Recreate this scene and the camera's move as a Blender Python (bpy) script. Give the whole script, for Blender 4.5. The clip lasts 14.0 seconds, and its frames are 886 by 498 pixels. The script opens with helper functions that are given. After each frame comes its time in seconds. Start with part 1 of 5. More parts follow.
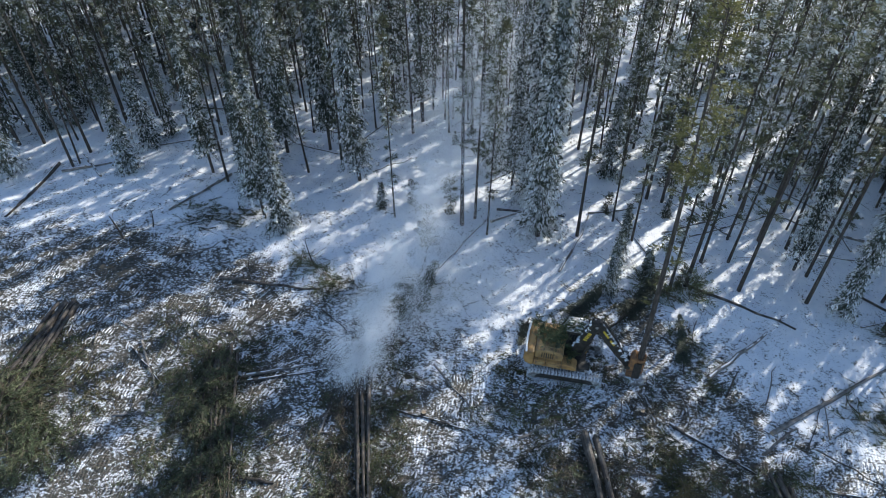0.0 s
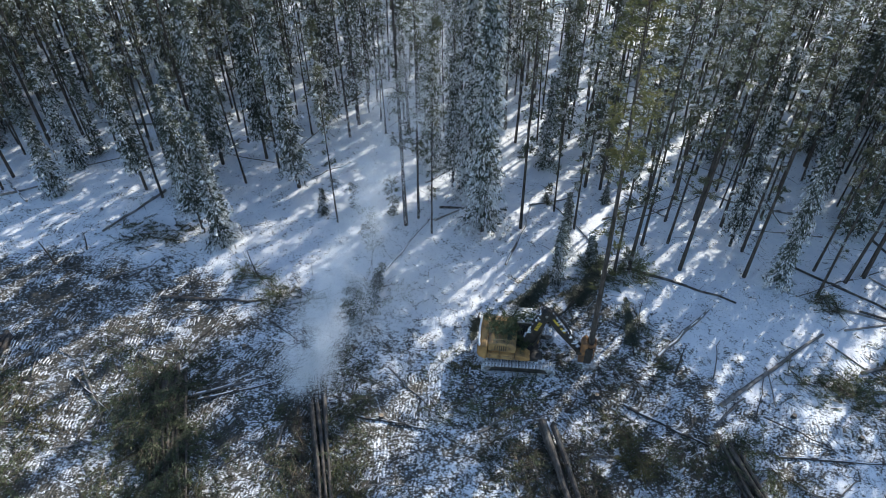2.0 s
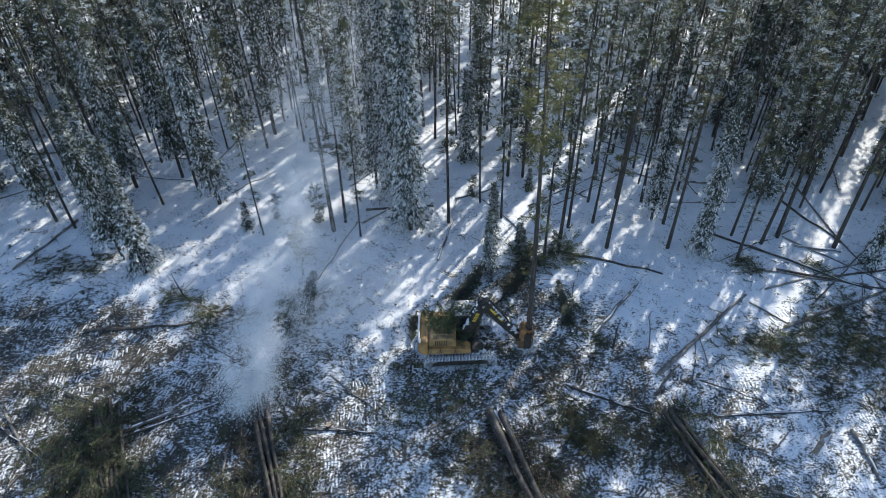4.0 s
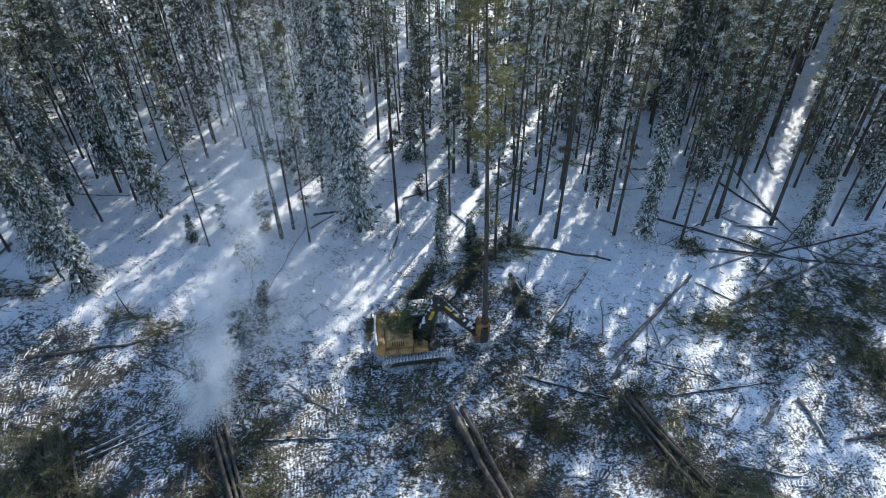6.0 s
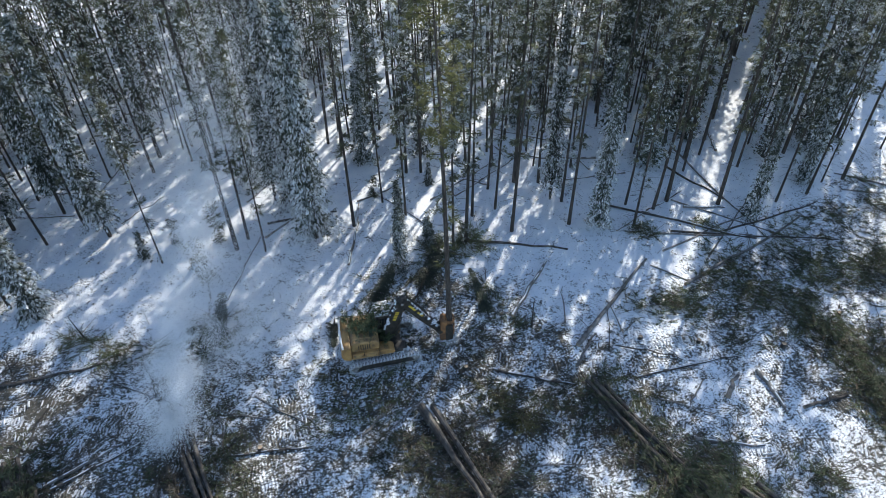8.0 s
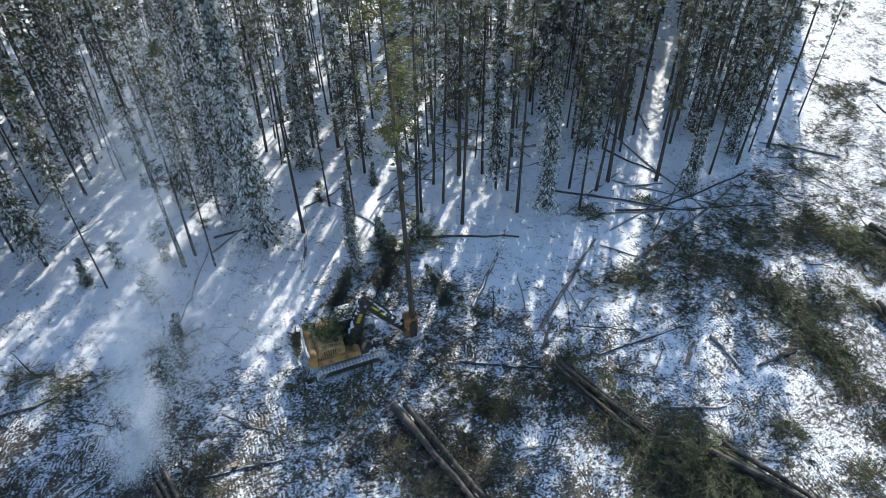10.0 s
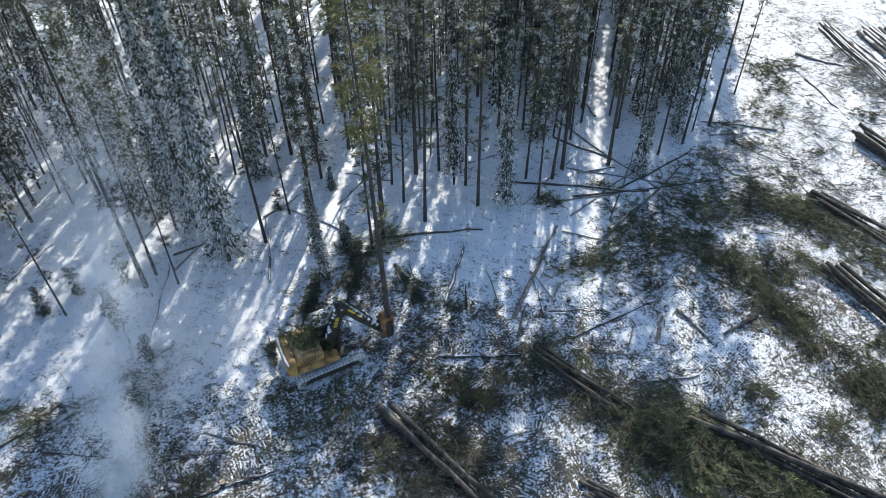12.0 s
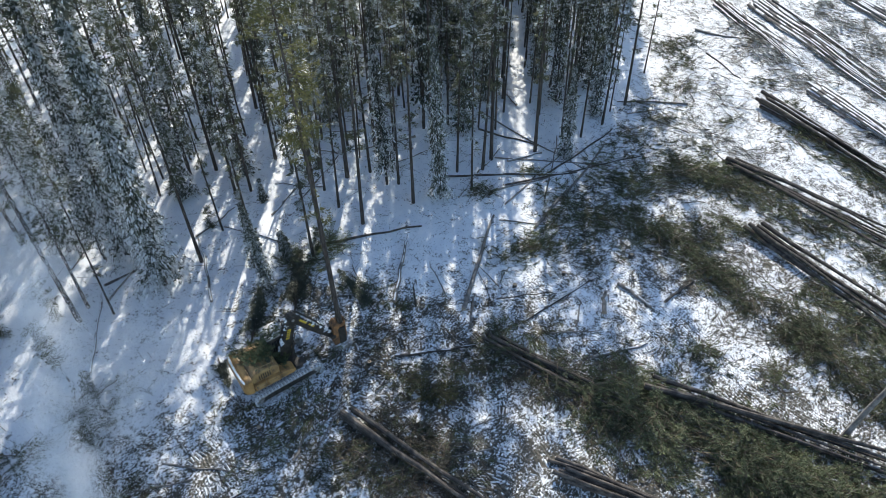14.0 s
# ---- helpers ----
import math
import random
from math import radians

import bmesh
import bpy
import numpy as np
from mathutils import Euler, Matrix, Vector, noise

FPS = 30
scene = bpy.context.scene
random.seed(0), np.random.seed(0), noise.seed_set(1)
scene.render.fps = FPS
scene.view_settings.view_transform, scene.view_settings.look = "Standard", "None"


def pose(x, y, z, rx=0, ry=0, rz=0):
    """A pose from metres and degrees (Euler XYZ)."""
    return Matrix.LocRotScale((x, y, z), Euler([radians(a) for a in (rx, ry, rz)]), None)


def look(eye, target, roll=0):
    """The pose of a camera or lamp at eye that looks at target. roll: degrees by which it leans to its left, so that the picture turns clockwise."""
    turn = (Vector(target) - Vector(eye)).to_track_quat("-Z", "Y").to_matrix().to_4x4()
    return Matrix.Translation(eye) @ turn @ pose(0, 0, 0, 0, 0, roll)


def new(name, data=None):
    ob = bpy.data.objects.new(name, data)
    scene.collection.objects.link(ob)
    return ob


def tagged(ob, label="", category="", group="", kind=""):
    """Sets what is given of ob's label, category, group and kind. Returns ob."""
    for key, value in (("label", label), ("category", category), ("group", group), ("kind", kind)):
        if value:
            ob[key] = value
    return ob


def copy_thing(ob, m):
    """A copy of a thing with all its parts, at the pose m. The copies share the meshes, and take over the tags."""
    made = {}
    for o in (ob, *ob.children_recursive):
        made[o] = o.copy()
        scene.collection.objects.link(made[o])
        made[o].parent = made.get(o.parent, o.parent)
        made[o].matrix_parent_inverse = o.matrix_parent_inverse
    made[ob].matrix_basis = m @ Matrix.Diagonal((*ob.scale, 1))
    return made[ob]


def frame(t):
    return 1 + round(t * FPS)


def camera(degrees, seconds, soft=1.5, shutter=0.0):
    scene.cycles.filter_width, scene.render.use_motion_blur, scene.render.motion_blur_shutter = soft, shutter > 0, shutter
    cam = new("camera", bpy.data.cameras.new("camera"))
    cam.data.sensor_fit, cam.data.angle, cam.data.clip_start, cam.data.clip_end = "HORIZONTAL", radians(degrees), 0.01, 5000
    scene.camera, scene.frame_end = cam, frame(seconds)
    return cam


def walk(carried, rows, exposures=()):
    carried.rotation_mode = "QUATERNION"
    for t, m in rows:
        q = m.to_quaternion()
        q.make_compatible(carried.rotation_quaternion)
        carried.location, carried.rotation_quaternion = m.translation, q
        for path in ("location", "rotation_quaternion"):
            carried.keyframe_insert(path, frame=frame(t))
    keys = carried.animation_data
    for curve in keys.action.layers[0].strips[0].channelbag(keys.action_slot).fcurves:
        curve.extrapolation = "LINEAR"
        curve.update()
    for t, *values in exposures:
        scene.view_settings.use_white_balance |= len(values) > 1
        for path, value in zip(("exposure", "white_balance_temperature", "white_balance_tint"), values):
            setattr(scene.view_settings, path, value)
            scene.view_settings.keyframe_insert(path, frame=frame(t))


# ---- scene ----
cam = camera(63.7, 14.0, soft=0.4)
PATH = [
    (0, (0.000, -0.000, 39.600), (-0.000, 28.733, 11.772), -0.80),
    (0.5, (0.076, -0.009, 39.600), (0.742, 28.706, 11.762), -0.85),
    (1, (0.090, -0.037, 39.559), (1.613, 28.657, 11.733), -0.83),
    (1.5, (0.006, -0.056, 39.500), (2.329, 28.605, 11.694), -0.77),
    (2, (-0.055, -0.064, 39.430), (3.010, 28.547, 11.645), -0.74),
    (2.5, (0.005, -0.107, 39.360), (3.963, 28.415, 11.596), -0.92),
    (3, (0.116, -0.142, 39.277), (5.087, 28.219, 11.511), -1.20),
    (5.5, (-0.140, -0.104, 39.166), (8.822, 27.189, 11.331), -1.05),
    (6, (-0.167, -0.087, 39.187), (9.389, 26.974, 11.323), -0.94),
    (6.5, (-0.164, -0.071, 39.202), (9.922, 26.774, 11.315), -1.00),
    (7, (-0.246, -0.078, 39.211), (10.424, 26.529, 11.315), -1.02),
    (7.5, (-0.357, -0.072, 39.201), (10.953, 26.260, 11.296), -1.09),
    (8, (-0.649, -0.011, 39.145), (11.365, 26.028, 11.259), -1.10),
    (10.5, (-2.656, 0.855, 39.168), (13.395, 24.468, 11.154), -0.88),
    (11, (-3.145, 1.056, 39.143), (13.595, 24.228, 11.164), -0.87),
    (11.5, (-3.636, 1.245, 39.100), (13.747, 23.970, 11.147), -0.88),
    (12, (-4.085, 1.414, 39.084), (13.931, 23.648, 11.136), -0.93),
    (12.5, (-4.435, 1.580, 39.015), (14.313, 23.219, 11.082), -0.97),
    (13, (-4.766, 1.769, 39.014), (14.920, 22.545, 11.071), -0.98),
    (13.5, (-5.092, 2.003, 39.028), (15.434, 21.921, 11.064), -0.95),
    (14, (-5.360, 2.237, 38.998), (15.791, 21.490, 11.034), -0.93),
]
walk(cam, [(t, look(eye, target, roll)) for t, eye, target, roll in PATH], [(0.0, 0.71, 6400, 7.3), (7.0, 0.77, 6400, 7.3), (14.0, 0.78, 6600, 6.8)])

# ---------------------------------------------------------------- light
SUN_AZ = 40.0      # degrees from +x towards +y, where the sun stands
SUN_EL = 33.0
world = bpy.data.worlds.new("sky")
scene.world = world
world.use_nodes = True
wn = world.node_tree.nodes
wl = world.node_tree.links
sky = wn.new("ShaderNodeTexSky")
sky.sky_type = "NISHITA"
sky.sun_disc = False
sky.sun_elevation = radians(SUN_EL)
sky.sun_rotation = radians(90.0 - SUN_AZ)
sky.altitude = 900
sky.dust_density = 0.6
wl.new(sky.outputs[0], wn["Background"].inputs[0])
wn["Background"].inputs[1].default_value = 0.145
sun_data = bpy.data.lights.new("sun", "SUN")
sun_data.energy = 3.7
sun_data.angle = radians(0.55)
sun_data.color = (1.0, 0.94, 0.85)
sun = new("sun", sun_data)
sd = Vector((math.cos(radians(SUN_AZ)) * math.cos(radians(SUN_EL)), math.sin(radians(SUN_AZ)) * math.cos(radians(SUN_EL)), math.sin(radians(SUN_EL))))
sun.matrix_world = look(sd * 200, (0, 0, 0))

rng = np.random.default_rng(11)


# ---------------------------------------------------------------- materials
def nodes_of(name):
    m = bpy.data.materials.new(name)
    m.use_nodes = True
    nt = m.node_tree
    return m, nt.nodes, nt.links, nt.nodes["Principled BSDF"]


def ramp(nodes, stops):
    r = nodes.new("ShaderNodeValToRGB")
    el = r.color_ramp.elements
    while len(el) < len(stops):
        el.new(0.5)
    for e, (p, c) in zip(el, stops):
        e.position = p
        e.color = (*c, 1) if len(c) == 3 else c
    return r


def surface(name, colors, scale=4.0, rough=0.8, metal=0.0, bump=0.3, fine=40.0, stretch=(1, 1, 1), vary=0.0, leafy=0.0, dist=0.02):
    """A worn surface: two noises choose among the colours, a fine one gives relief."""
    m, n, l, p = nodes_of(name)
    tc = n.new("ShaderNodeTexCoord")
    mp = n.new("ShaderNodeMapping")
    mp.inputs["Scale"].default_value = stretch
    l.new(tc.outputs["Object"], mp.inputs[0])
    a = n.new("ShaderNodeTexNoise")
    a.inputs["Scale"].default_value = scale
    a.inputs["Detail"].default_value = 5
    b = n.new("ShaderNodeTexNoise")
    b.inputs["Scale"].default_value = fine
    b.inputs["Detail"].default_value = 3
    l.new(mp.outputs[0], a.inputs[0])
    l.new(mp.outputs[0], b.inputs[0])
    mix = n.new("ShaderNodeMath")
    mix.operation = "MULTIPLY_ADD"
    mix.inputs[1].default_value = 0.4
    l.new(b.outputs[0], mix.inputs[0])
    sub = n.new("ShaderNodeMath")
    sub.operation = "SUBTRACT"
    sub.inputs[1].default_value = 0.2
    l.new(a.outputs[0], sub.inputs[0])
    l.new(sub.outputs[0], mix.inputs[2])
    k = len(colors)
    r = ramp(n, [(0.3 + 0.4 * i / max(1, k - 1), c) for i, c in enumerate(colors)])
    l.new(mix.outputs[0], r.inputs[0])
    out = r.outputs[0]
    if vary:
        oi = n.new("ShaderNodeObjectInfo")
        gi = n.new("ShaderNodeNewGeometry")
        ad = n.new("ShaderNodeMath")
        ad.operation = "ADD"
        l.new(oi.outputs["Random"], ad.inputs[0])
        l.new(gi.outputs["Random Per Island"], ad.inputs[1])
        mr = n.new("ShaderNodeMapRange")
        mr.inputs[1].default_value = 0
        mr.inputs[2].default_value = 2
        mr.inputs[3].default_value = 1 - vary
        mr.inputs[4].default_value = 1 + vary
        l.new(ad.outputs[0], mr.inputs[0])
        hs = n.new("ShaderNodeHueSaturation")
        l.new(mr.outputs[0], hs.inputs["Value"])
        l.new(out, hs.inputs["Color"])
        out = hs.outputs[0]
    l.new(out, p.inputs["Base Color"])
    p.inputs["Roughness"].default_value = rough
    p.inputs["Metallic"].default_value = metal
    if bump:
        bp = n.new("ShaderNodeBump")
        bp.inputs["Strength"].default_value = bump
        bp.inputs["Distance"].default_value = dist
        l.new(mix.outputs[0], bp.inputs["Height"])
        l.new(bp.outputs[0], p.inputs["Normal"])
    if leafy:
        tr = n.new("ShaderNodeBsdfTranslucent")
        l.new(out, tr.inputs[0])
        ms = n.new("ShaderNodeMixShader")
        ms.inputs[0].default_value = leafy
        l.new(p.outputs[0], ms.inputs[1])
        l.new(tr.outputs[0], ms.inputs[2])
        l.new(ms.outputs[0], n["Material Output"].inputs[0])
    return m


M_BARK = surface("bark", [(0.028, 0.023, 0.02), (0.055, 0.046, 0.04), (0.105, 0.09, 0.08)], 3, 0.95, bump=0.6, fine=30, stretch=(3, 3, 0.6), vary=0.25)
M_NEEDLE = surface("pine_needles", [(0.06, 0.072, 0.046), (0.105, 0.116, 0.072), (0.17, 0.172, 0.108)], 0.8, 0.6, bump=0, fine=9, vary=0.45, leafy=0.5)
# yellow-green needles, with the warmth of sun on them put into the colour
M_GOLD = surface("sunlit_pine_needles", [(0.075, 0.08, 0.032), (0.13, 0.13, 0.05), (0.2, 0.185, 0.075)], 0.8, 0.6, bump=0, fine=9, vary=0.4, leafy=0.4)
M_SPRUCE = surface("spruce_needles", [(0.043, 0.054, 0.044), (0.072, 0.086, 0.064), (0.112, 0.124, 0.088)], 0.8, 0.6, bump=0, fine=9, vary=0.45, leafy=0.35)
M_SLASH = surface("cut_boughs", [(0.034, 0.046, 0.024), (0.084, 0.104, 0.05), (0.17, 0.188, 0.095)], 0.35, 0.7, bump=0, fine=5, vary=0.55, leafy=0.2)
M_TWIG = surface("dead_twigs", [(0.05, 0.038, 0.028), (0.11, 0.085, 0.06), (0.22, 0.17, 0.12)], 0.7, 0.9, bump=0, fine=6, vary=0.5)
M_FROST = surface("frosted_needles", [(0.3, 0.33, 0.325), (0.48, 0.505, 0.505), (0.68, 0.7, 0.71)], 0.8, 0.7, bump=0, fine=9, vary=0.3, leafy=0.3)
M_BRUSH = surface("browned_brush", [(0.03, 0.029, 0.024), (0.064, 0.06, 0.048), (0.14, 0.125, 0.098)], 0.5, 0.8, bump=0, fine=6, vary=0.5, leafy=0.15)
M_DUSTED = surface("snow_dusted_boughs", [(0.09, 0.1, 0.08), (0.26, 0.28, 0.265), (0.6, 0.62, 0.63)], 1.6, 0.7, bump=0, fine=9, vary=0.5, leafy=0.25)
M_LITTER = surface("trodden_litter", [(0.03, 0.031, 0.025), (0.06, 0.062, 0.047), (0.13, 0.125, 0.095)], 0.4, 0.85, bump=0, fine=6, vary=0.5, leafy=0.1)
M_SNOW = surface("snow", [(0.74, 0.77, 0.82), (0.84, 0.86, 0.89), (0.9, 0.91, 0.92)], 3, 0.65, bump=0.2, fine=20, leafy=0.15)
M_TROD = surface("trodden_snow", [(0.3, 0.3, 0.3), (0.64, 0.66, 0.69), (0.82, 0.84, 0.87)], 2.2, 0.75, bump=0.3, fine=14, vary=0.12)
M_LOG = surface("log_bark", [(0.026, 0.022, 0.02), (0.064, 0.054, 0.047), (0.145, 0.126, 0.108)], 2.5, 0.9, bump=0.7, fine=22, stretch=(1, 1, 1), vary=0.35)
M_GREYLOG = surface("weathered_wood", [(0.09, 0.08, 0.075), (0.18, 0.165, 0.15), (0.32, 0.3, 0.28)], 2.5, 0.9, bump=0.5, fine=22, vary=0.3)
M_CUT = surface("fresh_cut_wood", [(0.2, 0.145, 0.095), (0.34, 0.26, 0.18), (0.48, 0.39, 0.29)], 6, 0.8, bump=0.2, fine=40)
M_YELLOW = surface("worn_yellow_paint", [(0.13, 0.095, 0.062), (0.33, 0.205, 0.09), (0.43, 0.285, 0.125)], 2.2, 0.5, bump=0.08, fine=26)
M_SKIRT = surface("worn_orange_yellow_paint", [(0.16, 0.1, 0.05), (0.37, 0.21, 0.075), (0.47, 0.285, 0.11)], 1.6, 0.5, bump=0.08, fine=22)
M_SHOE = surface("snow_packed_steel", [(0.2, 0.2, 0.2), (0.46, 0.47, 0.48), (0.72, 0.74, 0.76)], 3.0, 0.7, bump=0.2, fine=26, vary=0.25)
M_ORANGE = surface("scuffed_orange_paint", [(0.08, 0.05, 0.035), (0.25, 0.125, 0.055), (0.4, 0.2, 0.075)], 3.0, 0.6, bump=0.15, fine=24)
M_BLACK = surface("dirty_black_paint", [(0.012, 0.012, 0.012), (0.03, 0.028, 0.025), (0.075, 0.065, 0.055)], 3.0, 0.55, bump=0.1, fine=24)
M_STEEL = surface("track_steel", [(0.14, 0.13, 0.12), (0.34, 0.33, 0.32), (0.58, 0.58, 0.58)], 4.0, 0.55, metal=0.25, bump=0.2, fine=30, vary=0.25)
M_HOSE = surface("rubber_hose", [(0.012, 0.012, 0.012), (0.03, 0.03, 0.03)], 4, 0.5, bump=0)
M_CHROME = surface("cylinder_rod_steel", [(0.5, 0.5, 0.5), (0.65, 0.65, 0.66)], 3, 0.25, metal=1.0, bump=0)
M_GLASS = surface("dark_cab_glass", [(0.015, 0.018, 0.02), (0.03, 0.034, 0.036)], 1, 0.08, bump=0)
M_LETTER = surface("yellow_lettering", [(0.6, 0.42, 0.04), (0.7, 0.5, 0.06)], 5, 0.6, bump=0)


def ground_material():
    m, n, l, p = nodes_of("snow_and_litter")
    geo = n.new("ShaderNodeNewGeometry")
    at = n.new("ShaderNodeAttribute")
    at.attribute_name = "litter"

    def nz(scale, detail, stretch=None, rot=0.0):
        t = n.new("ShaderNodeTexNoise")
        t.inputs["Scale"].default_value = scale
        t.inputs["Detail"].default_value = detail
        t.inputs["Roughness"].default_value = 0.62
        if stretch:
            mp = n.new("ShaderNodeMapping")
            mp.inputs["Scale"].default_value = stretch
            mp.inputs["Rotation"].default_value = (0, 0, rot)
            l.new(geo.outputs["Position"], mp.inputs[0])
            l.new(mp.outputs[0], t.inputs[0])
        else:
            l.new(geo.outputs["Position"], t.inputs[0])
        return t.outputs[0]

    def op(kind, a, b=None, c=None):
        t = n.new("ShaderNodeMath")
        t.operation = kind
        for k, v in enumerate((a, b, c)):
            if v is None:
                continue
            if isinstance(v, (int, float)):
                t.inputs[k].default_value = v
            else:
                l.new(v, t.inputs[k])
        return t.outputs[0]

    patch = nz(0.5, 4)
    clump = nz(2.2, 6)
    speck = nz(5.5, 5, (1.0, 1.5, 1.0), 0.5)
    grit = nz(17.0, 3, (1.0, 1.8, 1.0), -0.7)
    v = op("MULTIPLY_ADD", patch, 0.27, op("MULTIPLY_ADD", clump, 0.25, op("MULTIPLY_ADD", speck, 0.41, op("MULTIPLY", grit, 0.32))))
    # the more litter, the lower the level at which it shows through the snow
    level = op("MULTIPLY_ADD", at.outputs["Fac"], -0.125, 0.714)
    mr = n.new("ShaderNodeMapRange")
    mr.interpolation_type = "SMOOTHSTEP"
    l.new(op("SUBTRACT", v, level), mr.inputs[0])
    mr.inputs[1].default_value = -0.003
    mr.inputs[2].default_value = 0.009
    lit = ramp(n, [(0.3, (0.026, 0.025, 0.021)), (0.45, (0.046, 0.045, 0.036)), (0.58, (0.088, 0.078, 0.062)), (0.72, (0.2, 0.168, 0.125))])
    l.new(nz(5.0, 6), lit.inputs[0])
    sn = ramp(n, [(0.3, (0.76, 0.79, 0.84)), (0.7, (0.88, 0.89, 0.91))])
    l.new(nz(0.9, 5), sn.inputs[0])
    mx = n.new("ShaderNodeMix")
    mx.data_type = "RGBA"
    l.new(mr.outputs[0], mx.inputs["Factor"])
    l.new(sn.outputs[0], mx.inputs["A"])
    l.new(lit.outputs[0], mx.inputs["B"])
    l.new(mx.outputs["Result"], p.inputs["Base Color"])
    p.inputs["Roughness"].default_value = 0.75
    # relief: soft hummocks, trodden crust and cleat marks in the worked snow
    wv = n.new("ShaderNodeTexWave")
    wv.inputs["Scale"].default_value = 1.5
    wv.inputs["Distortion"].default_value = 7.0
    wv.inputs["Detail"].default_value = 2
    wv.inputs["Detail Scale"].default_value = 0.5
    mpw = n.new("ShaderNodeMapping")
    mpw.inputs["Rotation"].default_value = (0, 0, 0.2)
    l.new(geo.outputs["Position"], mpw.inputs[0])
    l.new(mpw.outputs[0], wv.inputs[0])
    trod = n.new("ShaderNodeMapRange")
    trod.interpolation_type = "SMOOTHSTEP"
    l.new(nz(0.3, 2), trod.inputs[0])
    trod.inputs[1].default_value = 0.46
    trod.inputs[2].default_value = 0.56
    worked = op("MULTIPLY", wv.outputs["Fac"], op("MULTIPLY", op("MULTIPLY", trod.outputs[0], at.outputs["Fac"]), 0.6))
    hgt = op("ADD", op("MULTIPLY_ADD", clump, 0.9, op("MULTIPLY_ADD", speck, 0.7, op("MULTIPLY", grit, 0.25))), worked)
    bp = n.new("ShaderNodeBump")
    bp.inputs["Strength"].default_value = 0.55
    bp.inputs["Distance"].default_value = 0.16
    l.new(hgt, bp.inputs["Height"])
    l.new(bp.outputs[0], p.inputs["Normal"])
    return m


# ---------------------------------------------------------------- mesh helpers
class Soup:
    """Vertices and faces gathered in arrays, turned into one mesh."""

    def __init__(self):
        self.v, self.f, self.count = [], [], 0

    def add(self, verts, faces):
        self.v.append(np.asarray(verts, float))
        self.f.extend([tuple(i + self.count for i in f) for f in faces])
        self.count += len(verts)

    def tris(self, verts):
        """Loose triangles: an array (n, 3, 3)."""
        verts = np.asarray(verts, float).reshape(-1, 3)
        self.v.append(verts)
        k = np.arange(len(verts)).reshape(-1, 3) + self.count
        self.f.extend(map(tuple, k.tolist()))
        self.count += len(verts)

    def mesh(self, name, material, smooth=False):
        me = bpy.data.meshes.new(name)
        me.from_pydata(np.concatenate(self.v).tolist() if self.v else [], [], self.f)
        me.materials.append(material)
        if smooth:
            me.shade_smooth()
        return me


def part(name, shape, material, parent, label="", smooth=False):
    if isinstance(shape, Soup):
        me = shape.mesh(name, material, smooth)
    elif isinstance(shape, bpy.types.Mesh):
        me = shape
    else:
        me = bpy.data.meshes.new(name)
        shape.to_mesh(me)
        shape.free()
        me.materials.append(material)
        if smooth:
            me.shade_smooth()
    ob = new(name, me)
    ob.parent = parent
    if label:
        tagged(ob, label)
    return ob


def thing(name, label, category, group="", m=None, kind=""):
    ob = new(name)
    if m is not None:
        ob.matrix_world = m
    return tagged(ob, label, category, group, kind)


def tube(points, radii, sides=8, caps=True):
    """Vertices and faces of a tapered tube along points."""
    pts = [Vector(p) for p in points]
    verts, faces = [], []
    for i, p in enumerate(pts):
        d = (pts[min(i + 1, len(pts) - 1)] - pts[max(i - 1, 0)]).normalized()
        a = d.cross(Vector((0, 0, 1)) if abs(d.z) < 0.9 else Vector((1, 0, 0))).normalized()
        b = d.cross(a)
        for k in range(sides):
            w = 2 * math.pi * k / sides
            verts.append(p + (a * math.cos(w) + b * math.sin(w)) * radii[i])
    for i in range(len(pts) - 1):
        for k in range(sides):
            q = (k + 1) % sides
            faces.append((i * sides + k, (i + 1) * sides + k, (i + 1) * sides + q, i * sides + q))
    if caps:
        faces.append(tuple(range(sides)))
        faces.append(tuple(reversed(range((len(pts) - 1) * sides, len(pts) * sides))))
    return [tuple(v) for v in verts], faces


def tuft_fan(base, way, length, width, r):
    """Triangles that spring from each base along way: arrays (n,3), (n,3), (n,), (n,)."""
    side = np.cross(way, r.normal(size=way.shape))
    side /= np.linalg.norm(side, axis=1, keepdims=True) + 1e-9
    w = side * width[:, None] * 0.5
    tip = base + way * length[:, None]
    mid = base + way * length[:, None] * 0.35
    return np.stack([mid - w, tip, mid + w], 1)


def snow_caps(centres, sizes, r):
    """Low lumps of snow: five triangles each."""
    n = len(centres)
    a0 = r.uniform(0, 6.28, n)
    rim = []
    for k in range(5):
        a = a0 + k * 2 * math.pi / 5
        s = sizes * r.uniform(0.35, 1.4, n)
        rim.append(centres + np.stack([np.cos(a) * s, np.sin(a) * s, -sizes * r.uniform(0.1, 0.5, n)], 1))
    top = centres + np.array([0, 0, 1.0]) * (sizes * 0.35)[:, None]
    return np.concatenate([np.stack([top, rim[k], rim[(k + 1) % 5]], 1) for k in range(5)])


